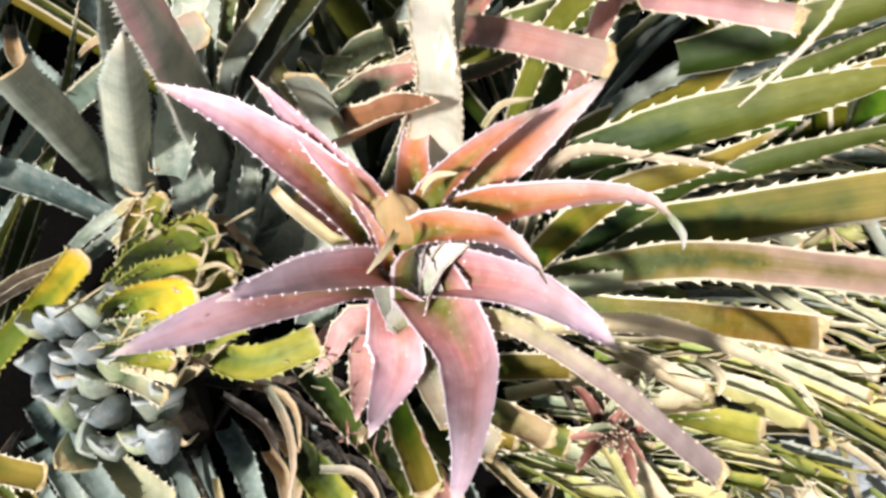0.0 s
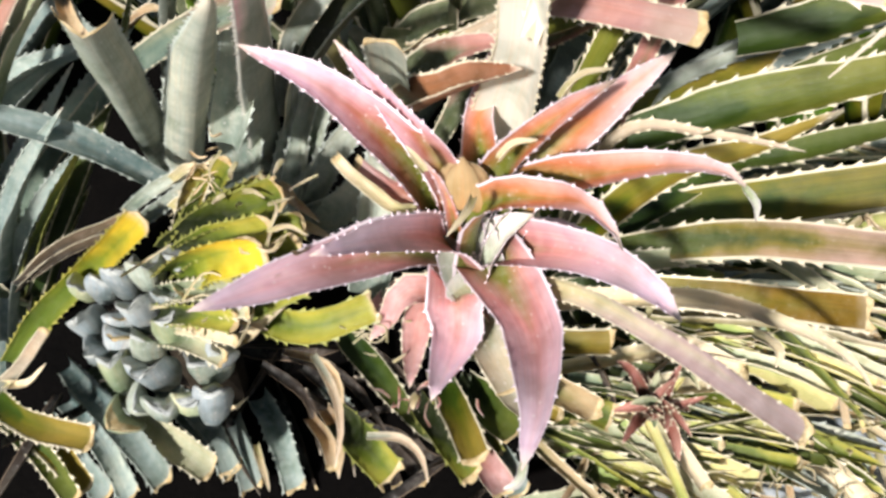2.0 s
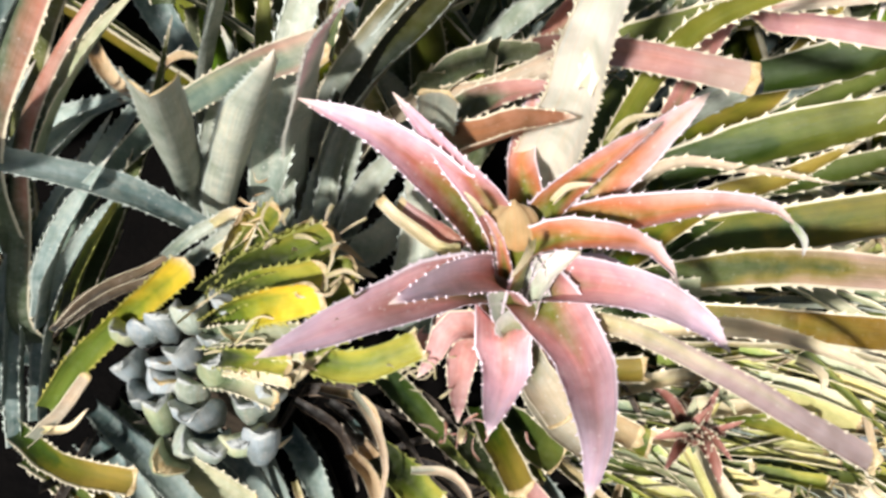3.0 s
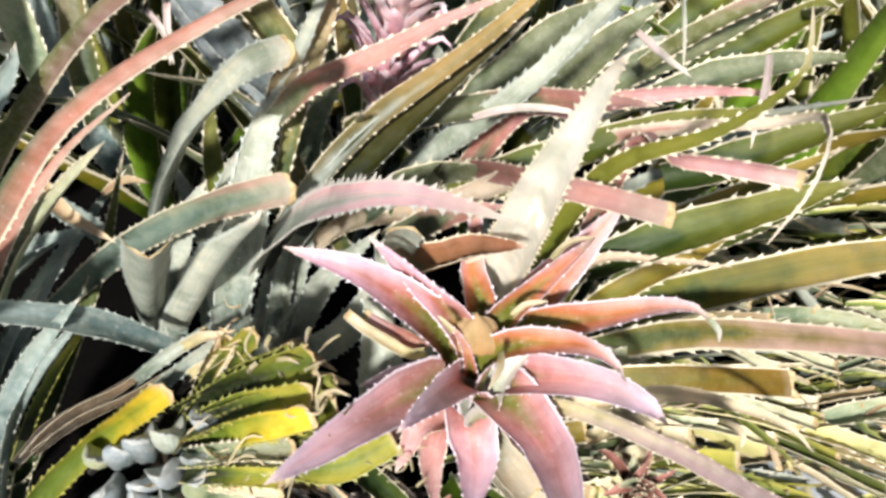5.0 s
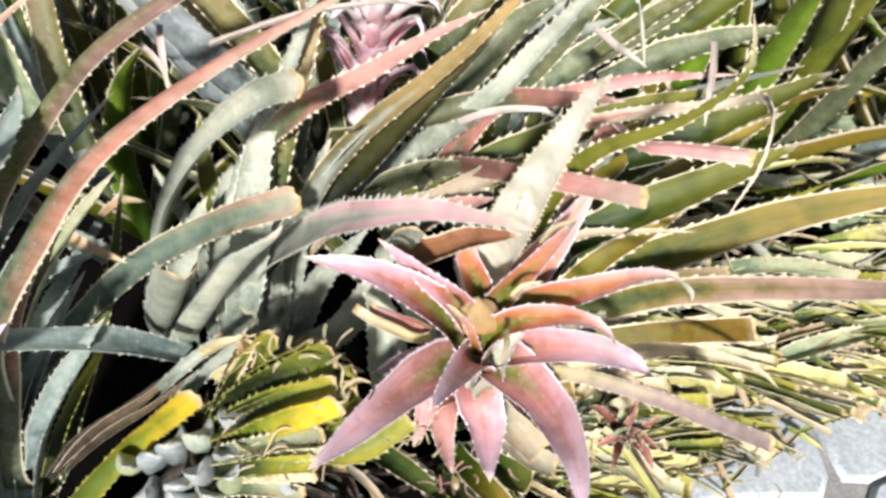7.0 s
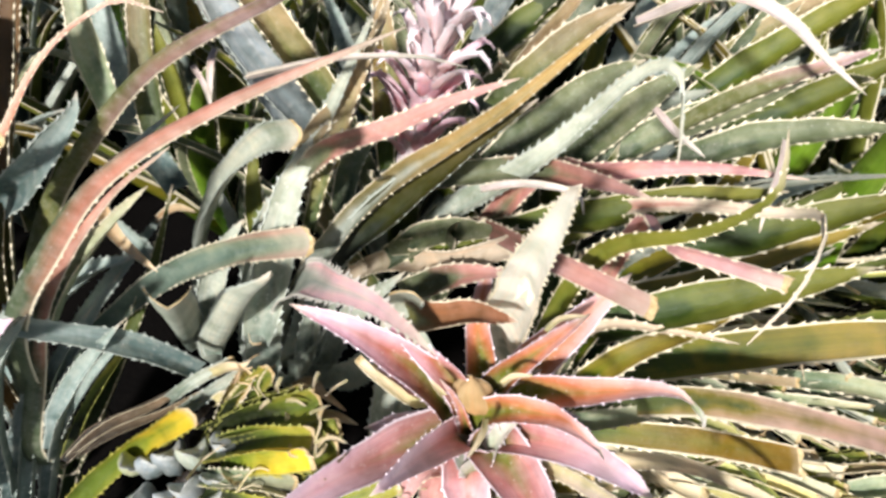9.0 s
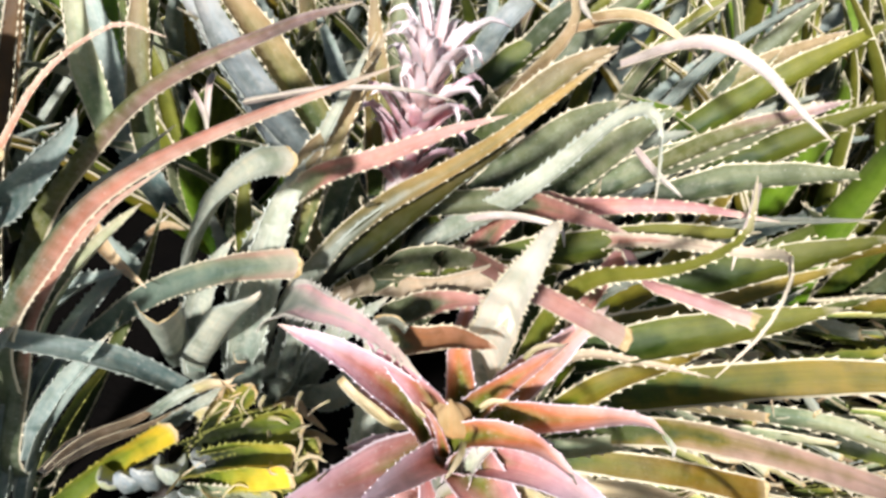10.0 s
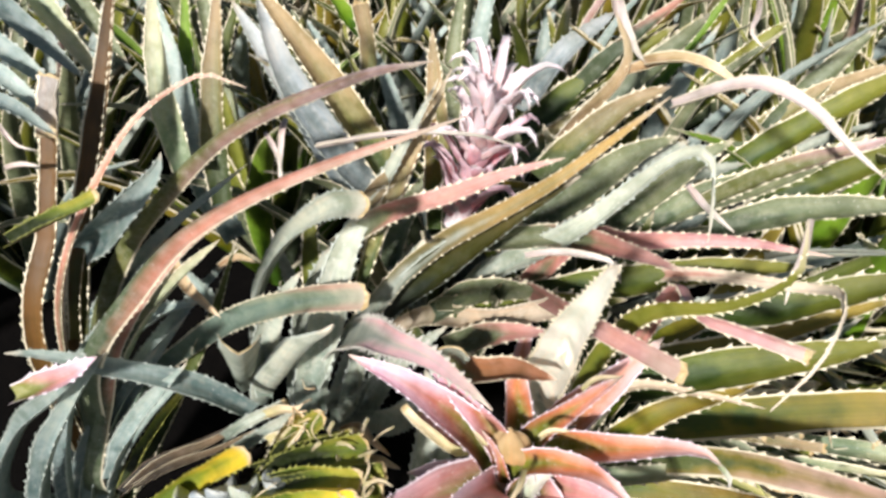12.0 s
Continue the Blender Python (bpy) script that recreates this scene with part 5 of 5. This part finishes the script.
# ---- bromeliads behind ----
def random_plant(seed, palette, count, size, spread, droop):
    rng = random.Random(seed)
    plant = thing("bromeliad", (0, 0, 0), "spiny bromeliad with a dense rosette of strap leaves", "bromeliad", "bromeliads of the bed")
    for i in range(count):
        a = i * 2.399 + rng.uniform(-0.3, 0.3)
        k = (i + 0.5) / count
        out = spread * (0.25 + 0.9 * k) * rng.uniform(0.8, 1.2)
        L = size * rng.uniform(0.75, 1.15)
        d = Vector((math.cos(a), math.sin(a), 0))
        tilt = min(1.25, out)
        up = Vector((0, 0, 1))
        dirn = d * math.sin(tilt) + up * math.cos(tilt)
        side = d.cross(up) * rng.uniform(-0.12, 0.12)
        p0 = d * 0.03 + up * 0.05
        p1 = p0 + dirn * L * 0.35
        p2 = p0 + dirn * L * 0.72 - up * L * droop * 0.25 + side * L * 0.5
        p3 = p0 + dirn * L - up * L * droop * rng.uniform(0.5, 1.1) + side * L + d * L * 0.06
        bm = bmesh.new()
        uvl = bm.loops.layers.uv.new("leaf")
        blade(bm, uvl, (p0, p1, p2, p3), rng.uniform(0.055, 0.08), rng.uniform(0.12, 0.3), rng.random() < 0.04, rng, step=0.026, tooth=0.0058)
        part("leaf", bm, [MATS[rng.choice(palette)], CUT], plant)
    return plant


TEMPLATES = [
    random_plant(1, ("bluegrey", "bedsage", "bedgreen", "bedsage", "grey"), 19, 1.0, 0.62, 0.2),
    random_plant(2, ("olive", "bedgreen", "bedgreen", "bedsage", "oliveup"), 19, 1.05, 0.58, 0.18),
    random_plant(3, ("bedgreen", "olive", "bedsage", "vivid", "bedgreen"), 19, 0.95, 0.65, 0.22),
    random_plant(4, ("bedsage", "green", "bluegrey", "bedgreen", "mauve"), 18, 1.1, 0.55, 0.2),
]
bed = random.Random(5)
spots = []
for row in range(9):
    for colm in range(-6, 8):
        x = colm * 0.46 + (row % 2) * 0.23 + bed.uniform(-0.09, 0.09)
        y = 1.38 + row * 0.36 + bed.uniform(-0.08, 0.08)
        spots.append((x, y))
# Far-left plants, added mostly out of view, close the bed and shade its left.
spots += [(0.62, 1.28), (1.1, 1.15), (1.45, 1.1), (-1.5, 1.2), (-1.95, 0.5), (-2.3, 0.95), (-2.3, 0.1), (-1.85, 0.95), (-2.6, 0.5), (-2.75, 0.0), (-2.9, 1.0)]
used = set()
for x, y in spots:
    if x > 0.9 + (y - 0.9) * 2.2:
        continue
    k = bed.randrange(4)
    lean = 27 if x > 0.2 else 4
    m = pose(x, y, 0.0, bed.uniform(-8, 4), lean * bed.uniform(0.5, 1.2), 0) @ pose(0, 0, 0, 0, 0, bed.uniform(0, 360))
    if k not in used:
        used.add(k)
        TEMPLATES[k].matrix_basis = m
    else:
        copy_thing(TEMPLATES[k], m)

# ---- flower spike ----
def flower_spike(plant, foot, top):
    rng = random.Random(3)
    foot, top = Vector(foot), Vector(top)
    ax = (top - foot).normalized()
    bm = bmesh.new()
    bmesh.ops.create_cone(bm, cap_ends=True, segments=14, radius1=0.021, radius2=0.014, depth=(top - foot).length, matrix=Matrix.Translation((foot + top) / 2) @ ax.to_track_quat("Z", "Y").to_matrix().to_4x4())
    stalk = part("flower_stalk", bm, SPIKE, plant, "pale pink flower stalk")
    n = 62
    for i in range(n):
        k = i / n
        c = foot.lerp(top, 0.01 + 0.95 * k)
        s = Matrix.Rotation(i * 2.399, 3, ax) @ ax.orthogonal().normalized()
        crown = k > 0.72
        long = crown or i % 2 == 0
        L = rng.uniform(0.085, 0.115) if long else rng.uniform(0.05, 0.065)
        lean = rng.uniform(0.25, 0.55) if crown else (rng.uniform(0.5, 0.85) if long else 0.28)
        w = rng.uniform(0.015, 0.022) if long else 0.030
        d = (s * lean + ax).normalized()
        mid = c + s * 0.016 + d * L * 0.55
        tip = mid + (d + s * 0.35).normalized() * L * 0.33
        curl = tip + (s * 0.9 - ax * rng.uniform(0.1, 1.2) if long else s * 0.2 + ax).normalized() * L * 0.26
        p = (c + s * 0.012, c + s * 0.017 + d * L * 0.2, mid, tip, curl)
        bm = bmesh.new()
        uvl = bm.loops.layers.uv.new("leaf")
        blade(bm, uvl, p, w, 0.25, False, rng, hint=s * -1.0 + ax * 0.3, step=0.013, tooth=0.003, thick=0.0014)
        part("bract", bm, [MATS["bract" if k > 0.55 else "bractpink"], CUT], stalk)


SPIKE = rough_mat("pink_flower_stalk", (0.74, 0.55, 0.54), (0.86, 0.76, 0.73), 40.0)
MATS["bract"] = leaf_mat("white_pink_bract", (0.90, 0.68, 0.67), (0.90, 0.70, 0.72), (0.92, 0.80, 0.82), (0.9, 0.85, 0.86), bloom=0.1, thin=0.22, streak=0.1)
MATS["bractpink"] = leaf_mat("lilac_pink_bract", (0.78, 0.38, 0.40), (0.80, 0.44, 0.50), (0.84, 0.60, 0.66), LILAC, bloom=0.1, thin=0.22, streak=0.15)
flower_spike(spike_plant, (-0.165, 0.885, 0.70), (-0.098, 0.866, 0.95))


# ---- small tan berries on the grey plant ----
MATS["berry"] = leaf_mat("tan_berry", (0.42, 0.33, 0.10), (0.46, 0.36, 0.13), (0.50, 0.40, 0.18), CREAM, bloom=0.1, rough=0.5)
pips = random.Random(6)
for k in range(7):
    bm = bmesh.new()
    bmesh.ops.create_icosphere(bm, subdivisions=2, radius=0.0095)
    bm.loops.layers.uv.new("leaf")
    c = Vector((-0.644, 1.377, 0.420)) + Vector([pips.uniform(-0.018, 0.018) for _ in range(3)])
    for v in bm.verts:
        v.co = c + v.co * (1 + 0.12 * noise.noise(v.co * 120 + c * 40))
    for f in bm.faces:
        f.smooth = True
    part("berry", bm, MATS["berry"], grey_plant, "small tan berry")


# ---- stump: thick cut leaf bases ----
def cut_base(at, way, width, length, roll):
    """A thick cushion-shaped leaf base, bowed outwards, with a wavy dried lip."""
    at, way = Vector(at), Vector(way).normalized()
    out = Vector((0.3, -0.8, 0.25))
    out = (out - way * out.dot(way)).normalized()
    out = Matrix.Rotation(radians(roll), 3, way) @ out
    side = way.cross(out)
    deep, ph, edge = scales.uniform(0.011, 0.017), scales.uniform(0, 9), scales.uniform(0.72, 0.9)
    bm = bmesh.new()
    uvl = bm.loops.layers.uv.new("leaf")
    bmesh.ops.create_uvsphere(bm, u_segments=16, v_segments=12, radius=1.0)
    for f in bm.faces:
        f.smooth = True
        top = f.calc_center_median().z
        f.material_index = 1 if top > edge else 0
        for lp in f.loops:
            lp[uvl].uv = (0.3 + 0.25 * lp.vert.co.z, 0.5 + 0.4 * lp.vert.co.x)
    for v in bm.verts:
        x, y, z = v.co
        fat = 1.0 if z < 0.3 else 1.0 - 0.75 * ((z - 0.3) / 0.7) ** 1.5
        x = math.copysign(abs(x) ** 0.8, x) * (1 if z < 0.4 else 1 + 0.25 * (z - 0.4))
        lip = max(0.0, z - 0.4)
        bow = -0.30 * x * x + 0.10 * math.sin(3.4 * x + ph) * (0.4 + lip) + 0.35 * lip * lip
        z += 0.16 * lip * math.sin(5.0 * x + ph * 2) + 0.05 * math.sin(4 * x + ph)
        bow += 0.030 * math.sin(11 * x + ph) * (0.3 + abs(z))
        z += 0.14 * noise.noise((x * 2 + ph, y * 2, z * 2))
        v.co = at + side * (x * width * 0.5) + out * (y * deep * fat + bow * width) + way * (z * length * 0.5)
    part("leaf_base", bm, [MATS[scales.choice(("paleblue", "paleblue", "grey", "sage"))], scales.choice((CUT, CUTGREY, CUTGREY, CUTGREY))], stump)


scales = random.Random(8)
for row in range(5):
    for k in range(5):
        c = Vector((-0.548, 0.487, 0.362)) + Vector((0.043, 0.002, 0.020)) * (k + 0.5 * (row % 2)) + Vector((0.023, -0.030, -0.022)) * row + Vector([scales.uniform(-0.010, 0.010) for _ in range(3)])
        cut_base(c, (0.30 + scales.uniform(-0.35, 0.35), -0.25 + scales.uniform(-0.25, 0.25), 0.8), scales.uniform(0.040, 0.066), scales.uniform(0.065, 0.105), scales.uniform(-40, 40))
bm = bmesh.new()
bmesh.ops.create_uvsphere(bm, u_segments=18, v_segments=12, radius=1.0)
for v in bm.verts:
    v.co = Vector((v.co.x * 0.05, v.co.y * 0.05, v.co.z * 0.20)) * (1 + 0.12 * noise.noise(v.co * 3))
    v.co += Vector((-0.46, 0.57, 0.17))
part("trunk", bm, STEM, stump, "dark scaly trunk")

# ---- dry fibres round the cut heart ----
def strands(name, seed, count, centre, size, length, width, mats, label, flat=0.4, along=None):
    rng = random.Random(seed)
    bm = bmesh.new()
    uvl = bm.loops.layers.uv.new("leaf")
    for _ in range(count):
        c = Vector(centre) + Vector([rng.gauss(0, s) for s in size])
        d = Vector((rng.gauss(0, 1), rng.gauss(0, 1), rng.gauss(0, flat))).normalized()
        if along:
            d = (d * 0.5 + Vector(along)).normalized()
        L = length * rng.uniform(0.5, 1.4)
        q = d.orthogonal().normalized() * rng.uniform(-0.7, 0.7) * L
        blade(bm, uvl, (c - d * L / 2, c + q * 0.6, c + d * L / 2 + q * 0.2), width * rng.uniform(0.6, 1.5), 0.3, False, rng, roll=rng.uniform(0, 180), teeth=False, thick=0.0008)
    ob = part(name, bm, [mats, CUT], None)
    return tagged(ob, label, "plant debris", kind="stuff")


strands("dry_fibres", 1, 9, (-0.224, 0.490, 0.592), (0.030, 0.02, 0.014), 0.032, 0.004, MATS["cream"], "curled dry fibres on the cut leaf ends")
strands("dry_fibres", 2, 8, (-0.199, 0.432, 0.590), (0.022, 0.015, 0.012), 0.030, 0.0035, MATS["cream"], "dry straw fibres caught between cut leaf bases")
strands("dry_fibres", 5, 9, (-0.282, 0.415, 0.478), (0.035, 0.02, 0.025), 0.05, 0.0018, MATS["cream"], "pale frayed fibres between cut leaf ends")
strands("dry_fibres", 6, 8, (-0.324, 0.540, 0.583), (0.02, 0.015, 0.015), 0.035, 0.002, MATS["straw"], "frayed dry leaf ends over the stump")
strands("dry_fibres", 7, 26, (0.44, 0.585, 0.10), (0.06, 0.03, 0.02), 0.035, 0.003, MATS["cream"], "frayed pale scraps on the heap of cut leaves")
strands("dry_fibres", 8, 22, (0.22, 0.51, 0.06), (0.04, 0.03, 0.02), 0.035, 0.003, MATS["straw"], "frayed dry scraps at the edge of the heap")
strands("dry_fibres", 9, 14, (-0.105, 0.470, 0.410), (0.03, 0.02, 0.015), 0.030, 0.002, MATS["cream"], "curled dry threads on torn leaf tips")
strands("dry_fibres", 10, 12, (-0.050, 0.430, 0.365), (0.025, 0.015, 0.015), 0.028, 0.002, MATS["rust"], "curled rusty threads on torn leaf tips")
# Strands over the soil, their shade coloured in as near-black brown.
strands("dead_leaves", 3, 22, (-0.12, 0.66, 0.05), (0.22, 0.12, 0.05), 0.24, 0.016, MATS["dead"], "brown dead leaves on the soil, coloured near black for deep shade", 0.5)
strands("dead_leaves", 4, 16, (-0.65, 0.66, 0.05), (0.25, 0.15, 0.05), 0.22, 0.022, MATS["dead"], "brown dead leaves on the soil, coloured near black for deep shade", 0.5)

# ---- paving ----
EDGE = lambda x: 0.585 + 0.40 * (x - 0.40)
bm = bmesh.new()
vs = [bm.verts.new(p) for p in ((-4, -5, -0.004), (6, -5, -0.004), (6, EDGE(6) + 0.10, -0.004), (0.4, EDGE(0.4) + 0.10, -0.004), (0.1, EDGE(0.1), -0.004), (-4, EDGE(-4), -0.004))]
bm.faces.new(vs)
pavement = part("pavement", bm, MORTAR, None)
tagged(pavement, "pale stone crazy paving with dark joints", "paving", kind="structure")
stones = random.Random(21)
jit = {}


def corner(i, j):
    if (i, j) not in jit:
        jit[(i, j)] = Vector((i * 0.34 + stones.uniform(-0.09, 0.09), j * 0.30 + stones.uniform(-0.08, 0.08), 0))
    return jit[(i, j)].copy()


for i in range(-5, 9):
    for j in range(-9, 6):
        cs = [corner(i, j), corner(i + 1, j), corner(i + 1, j + 1), corner(i, j + 1)]
        mid = sum(cs, Vector()) / 4
        if mid.y > EDGE(mid.x) + (0.10 if mid.x > 0.30 else -0.13):
            continue
        ring = []
        for k in range(4):
            a, b = cs[k], cs[(k + 1) % 4]
            for f in (0.12, 0.37, 0.63, 0.88):
                ring.append(a.lerp(b, f) + Vector((stones.uniform(-0.008, 0.008), stones.uniform(-0.008, 0.008), 0)))
        bm = bmesh.new()
        lo = [bm.verts.new(mid + (p - mid) * 0.955 + Vector((0, 0, -0.003))) for p in ring]
        hi = [bm.verts.new(mid + (p - mid) * 0.935 + Vector((0, 0, 0.008))) for p in ring]
        top = [bm.verts.new(mid + (p - mid) * 0.90 + Vector((0, 0, 0.012 + 0.002 * stones.random()))) for p in ring]
        for A, B in ((lo, hi), (hi, top)):
            for k in range(16):
                bm.faces.new((A[k], A[(k + 1) % 16], B[(k + 1) % 16], B[k])).smooth = True
        bm.faces.new(top)
        part("paving_stone", bm, STONE, pavement)

# ---- cut leaves thrown down at the edge of the bed ----
litter = random.Random(33)


def heap(x, y):
    d = max(0.0, (y - EDGE(x)))
    return 0.02 + min(0.30, d * 0.75) * max(0.0, min(1.0, (x + 0.05) / 0.3))


def litter_piece(bm, uvl, small):
    x = litter.uniform(0.10, 1.5)
    y = EDGE(x) + litter.uniform(-0.05, 0.45) * (1 if x < 1.0 else 1.3)
    L = litter.uniform(0.06, 0.16) if small else litter.uniform(0.14, 0.42)
    y = max(y, EDGE(x) + (-0.03 if small else 0.24 * L))
    a = litter.gauss(-0.10, 0.30 if not small else 0.7)
    d = Vector((math.cos(a), math.sin(a), litter.gauss(-0.08, 0.10)))
    z = heap(x, y) * litter.uniform(0.55, 1.12) + 0.012
    c = Vector((x, y, z))
    p0, p2 = c - d * L / 2, c + d * L / 2
    for p in (p0, p2):
        p.z = max(p.z, 0.012)
    sag = Vector((0, litter.uniform(-0.05, 0.05) * L, litter.uniform(0.0, 0.08) * L))
    w = litter.uniform(0.004, 0.014) if small else litter.uniform(0.020, 0.050)
    blade(bm, uvl, (p0, c + sag, p2), w, litter.uniform(0.05, 0.3), litter.random() < 0.75, litter, roll=litter.gauss(0, 28), teeth=not small, step=0.028, tooth=0.006)


for k in range(290):
    bm = bmesh.new()
    uvl = bm.loops.layers.uv.new("leaf")
    litter_piece(bm, uvl, False)
    mat = litter.choice(("lime", "lime", "sage", "sage", "sage", "ygreen", "ygreen", "cream", "cream", "green", "oliveup", "grey"))
    ob = part("cut_leaf", bm, [MATS[mat], CUT], None)
    tagged(ob, "cut spiny leaf lying in a heap of trimmings", "cut leaf", "cut leaves at the edge of the bed")
CUT_LEAVES = (
    ("lime", 0.027, (0.235, 0.652, 0.107), (0.345, 0.664, 0.108), (0.453, 0.665, 0.114)),
    ("lime", 0.024, (0.252, 0.622, 0.113), (0.361, 0.639, 0.108), (0.471, 0.637, 0.113)),
    ("ygreen", 0.026, (0.271, 0.603, 0.103), (0.363, 0.615, 0.092), (0.458, 0.615, 0.095)),
    ("sage", 0.032, (0.300, 0.728, 0.173), (0.408, 0.723, 0.169), (0.513, 0.708, 0.155)),
    ("lime", 0.033, (0.315, 0.768, 0.183), (0.433, 0.753, 0.175), (0.553, 0.726, 0.160)),
    ("sage", 0.033, (0.383, 0.781, 0.184), (0.483, 0.764, 0.175), (0.583, 0.736, 0.168)),
    ("cream", 0.027, (0.217, 0.622, 0.157), (0.271, 0.588, 0.129), (0.324, 0.543, 0.100)),
    ("lime", 0.027, (0.194, 0.606, 0.121), (0.244, 0.578, 0.096), (0.297, 0.546, 0.073)),
    ("green", 0.032, (0.119, 0.658, 0.129), (0.196, 0.689, 0.130), (0.292, 0.723, 0.141)),
    ("sage", 0.024, (0.109, 0.658, 0.141), (0.196, 0.664, 0.136), (0.283, 0.672, 0.127)),
    ("green", 0.038, (0.294, 0.577, 0.067), (0.375, 0.596, 0.072), (0.455, 0.603, 0.074)),
    ("ygreen", 0.030, (0.449, 0.791, 0.159), (0.532, 0.779, 0.153), (0.610, 0.765, 0.150)),
)
for mat, wide, *run in CUT_LEAVES:
    bm = bmesh.new()
    uvl = bm.loops.layers.uv.new("leaf")
    blade(bm, uvl, run, wide, 0.22, True, litter, roll=litter.uniform(-15, 15), step=0.026, tooth=0.004)
    ob = part("cut_leaf", bm, [MATS[mat], CUT], None)
    tagged(ob, "long cut spiny leaf lying on a heap of trimmings", "cut leaf", "cut leaves at the edge of the bed")
for seed, mat, count in ((1, "straw", 150), (2, "cream", 80), (3, "lime", 90)):
    bm = bmesh.new()
    uvl = bm.loops.layers.uv.new("leaf")
    for k in range(count):
        litter_piece(bm, uvl, True)
    ob = part("leaf_litter", bm, [MATS[mat], CUT], None)
    tagged(ob, "small dry scraps of cut leaves over the heap", "plant debris", kind="stuff")

# ---- small reddish pup ----
pup = thing("bromeliad_pup", (0.27, 0.60, 0.0), "small red and green young bromeliad among cut leaves", "bromeliad")
sprout = random.Random(4)
for k in range(24):
    a = k * 2.399 + sprout.uniform(-0.4, 0.4)
    lean = 0.25 + 0.055 * k + sprout.uniform(-0.2, 0.2)
    d = Vector((math.cos(a) * math.sin(lean), math.sin(a) * math.sin(lean), math.cos(lean)))
    c = Vector((0.225, 0.53, 0.285)) + Vector([sprout.uniform(-0.012, 0.012) for _ in range(3)])
    L = sprout.uniform(0.04, 0.085)
    leaf(pup, "pupred" if k > 6 else "sage", sprout.uniform(0.010, 0.018), 0.35, "p", c, c + d * L * 0.5, c + d * L + Vector((0, 0, -0.45 * L * sprout.random())), step=0.012, tooth=0.003)
for k in range(12):
    a = k * 2.399
    lean = 0.2 + 0.08 * k
    d = Vector((math.cos(a) * math.sin(lean), math.sin(a) * math.sin(lean), math.cos(lean)))
    c = Vector((0.260, 0.584, 0.300))
    leaf(pup, "sage", 0.009, 0.35, "p", c, c + d * 0.022, c + d * 0.040 + Vector((0, 0, -0.008)), step=0.012, tooth=0.0015)
leaf(pup, "lime", 0.012, 0.4, "p", (0.225, 0.53, 0.270), (0.240, 0.555, 0.288), (0.261, 0.585, 0.302), teeth=False, name="shoot")
leaf(pup, "lime", 0.016, 0.45, "c", (0.335, 0.495, 0.0), (0.300, 0.508, 0.100), (0.255, 0.525, 0.190), (0.215, 0.538, 0.262), teeth=False, name="stem", thick=0.006)
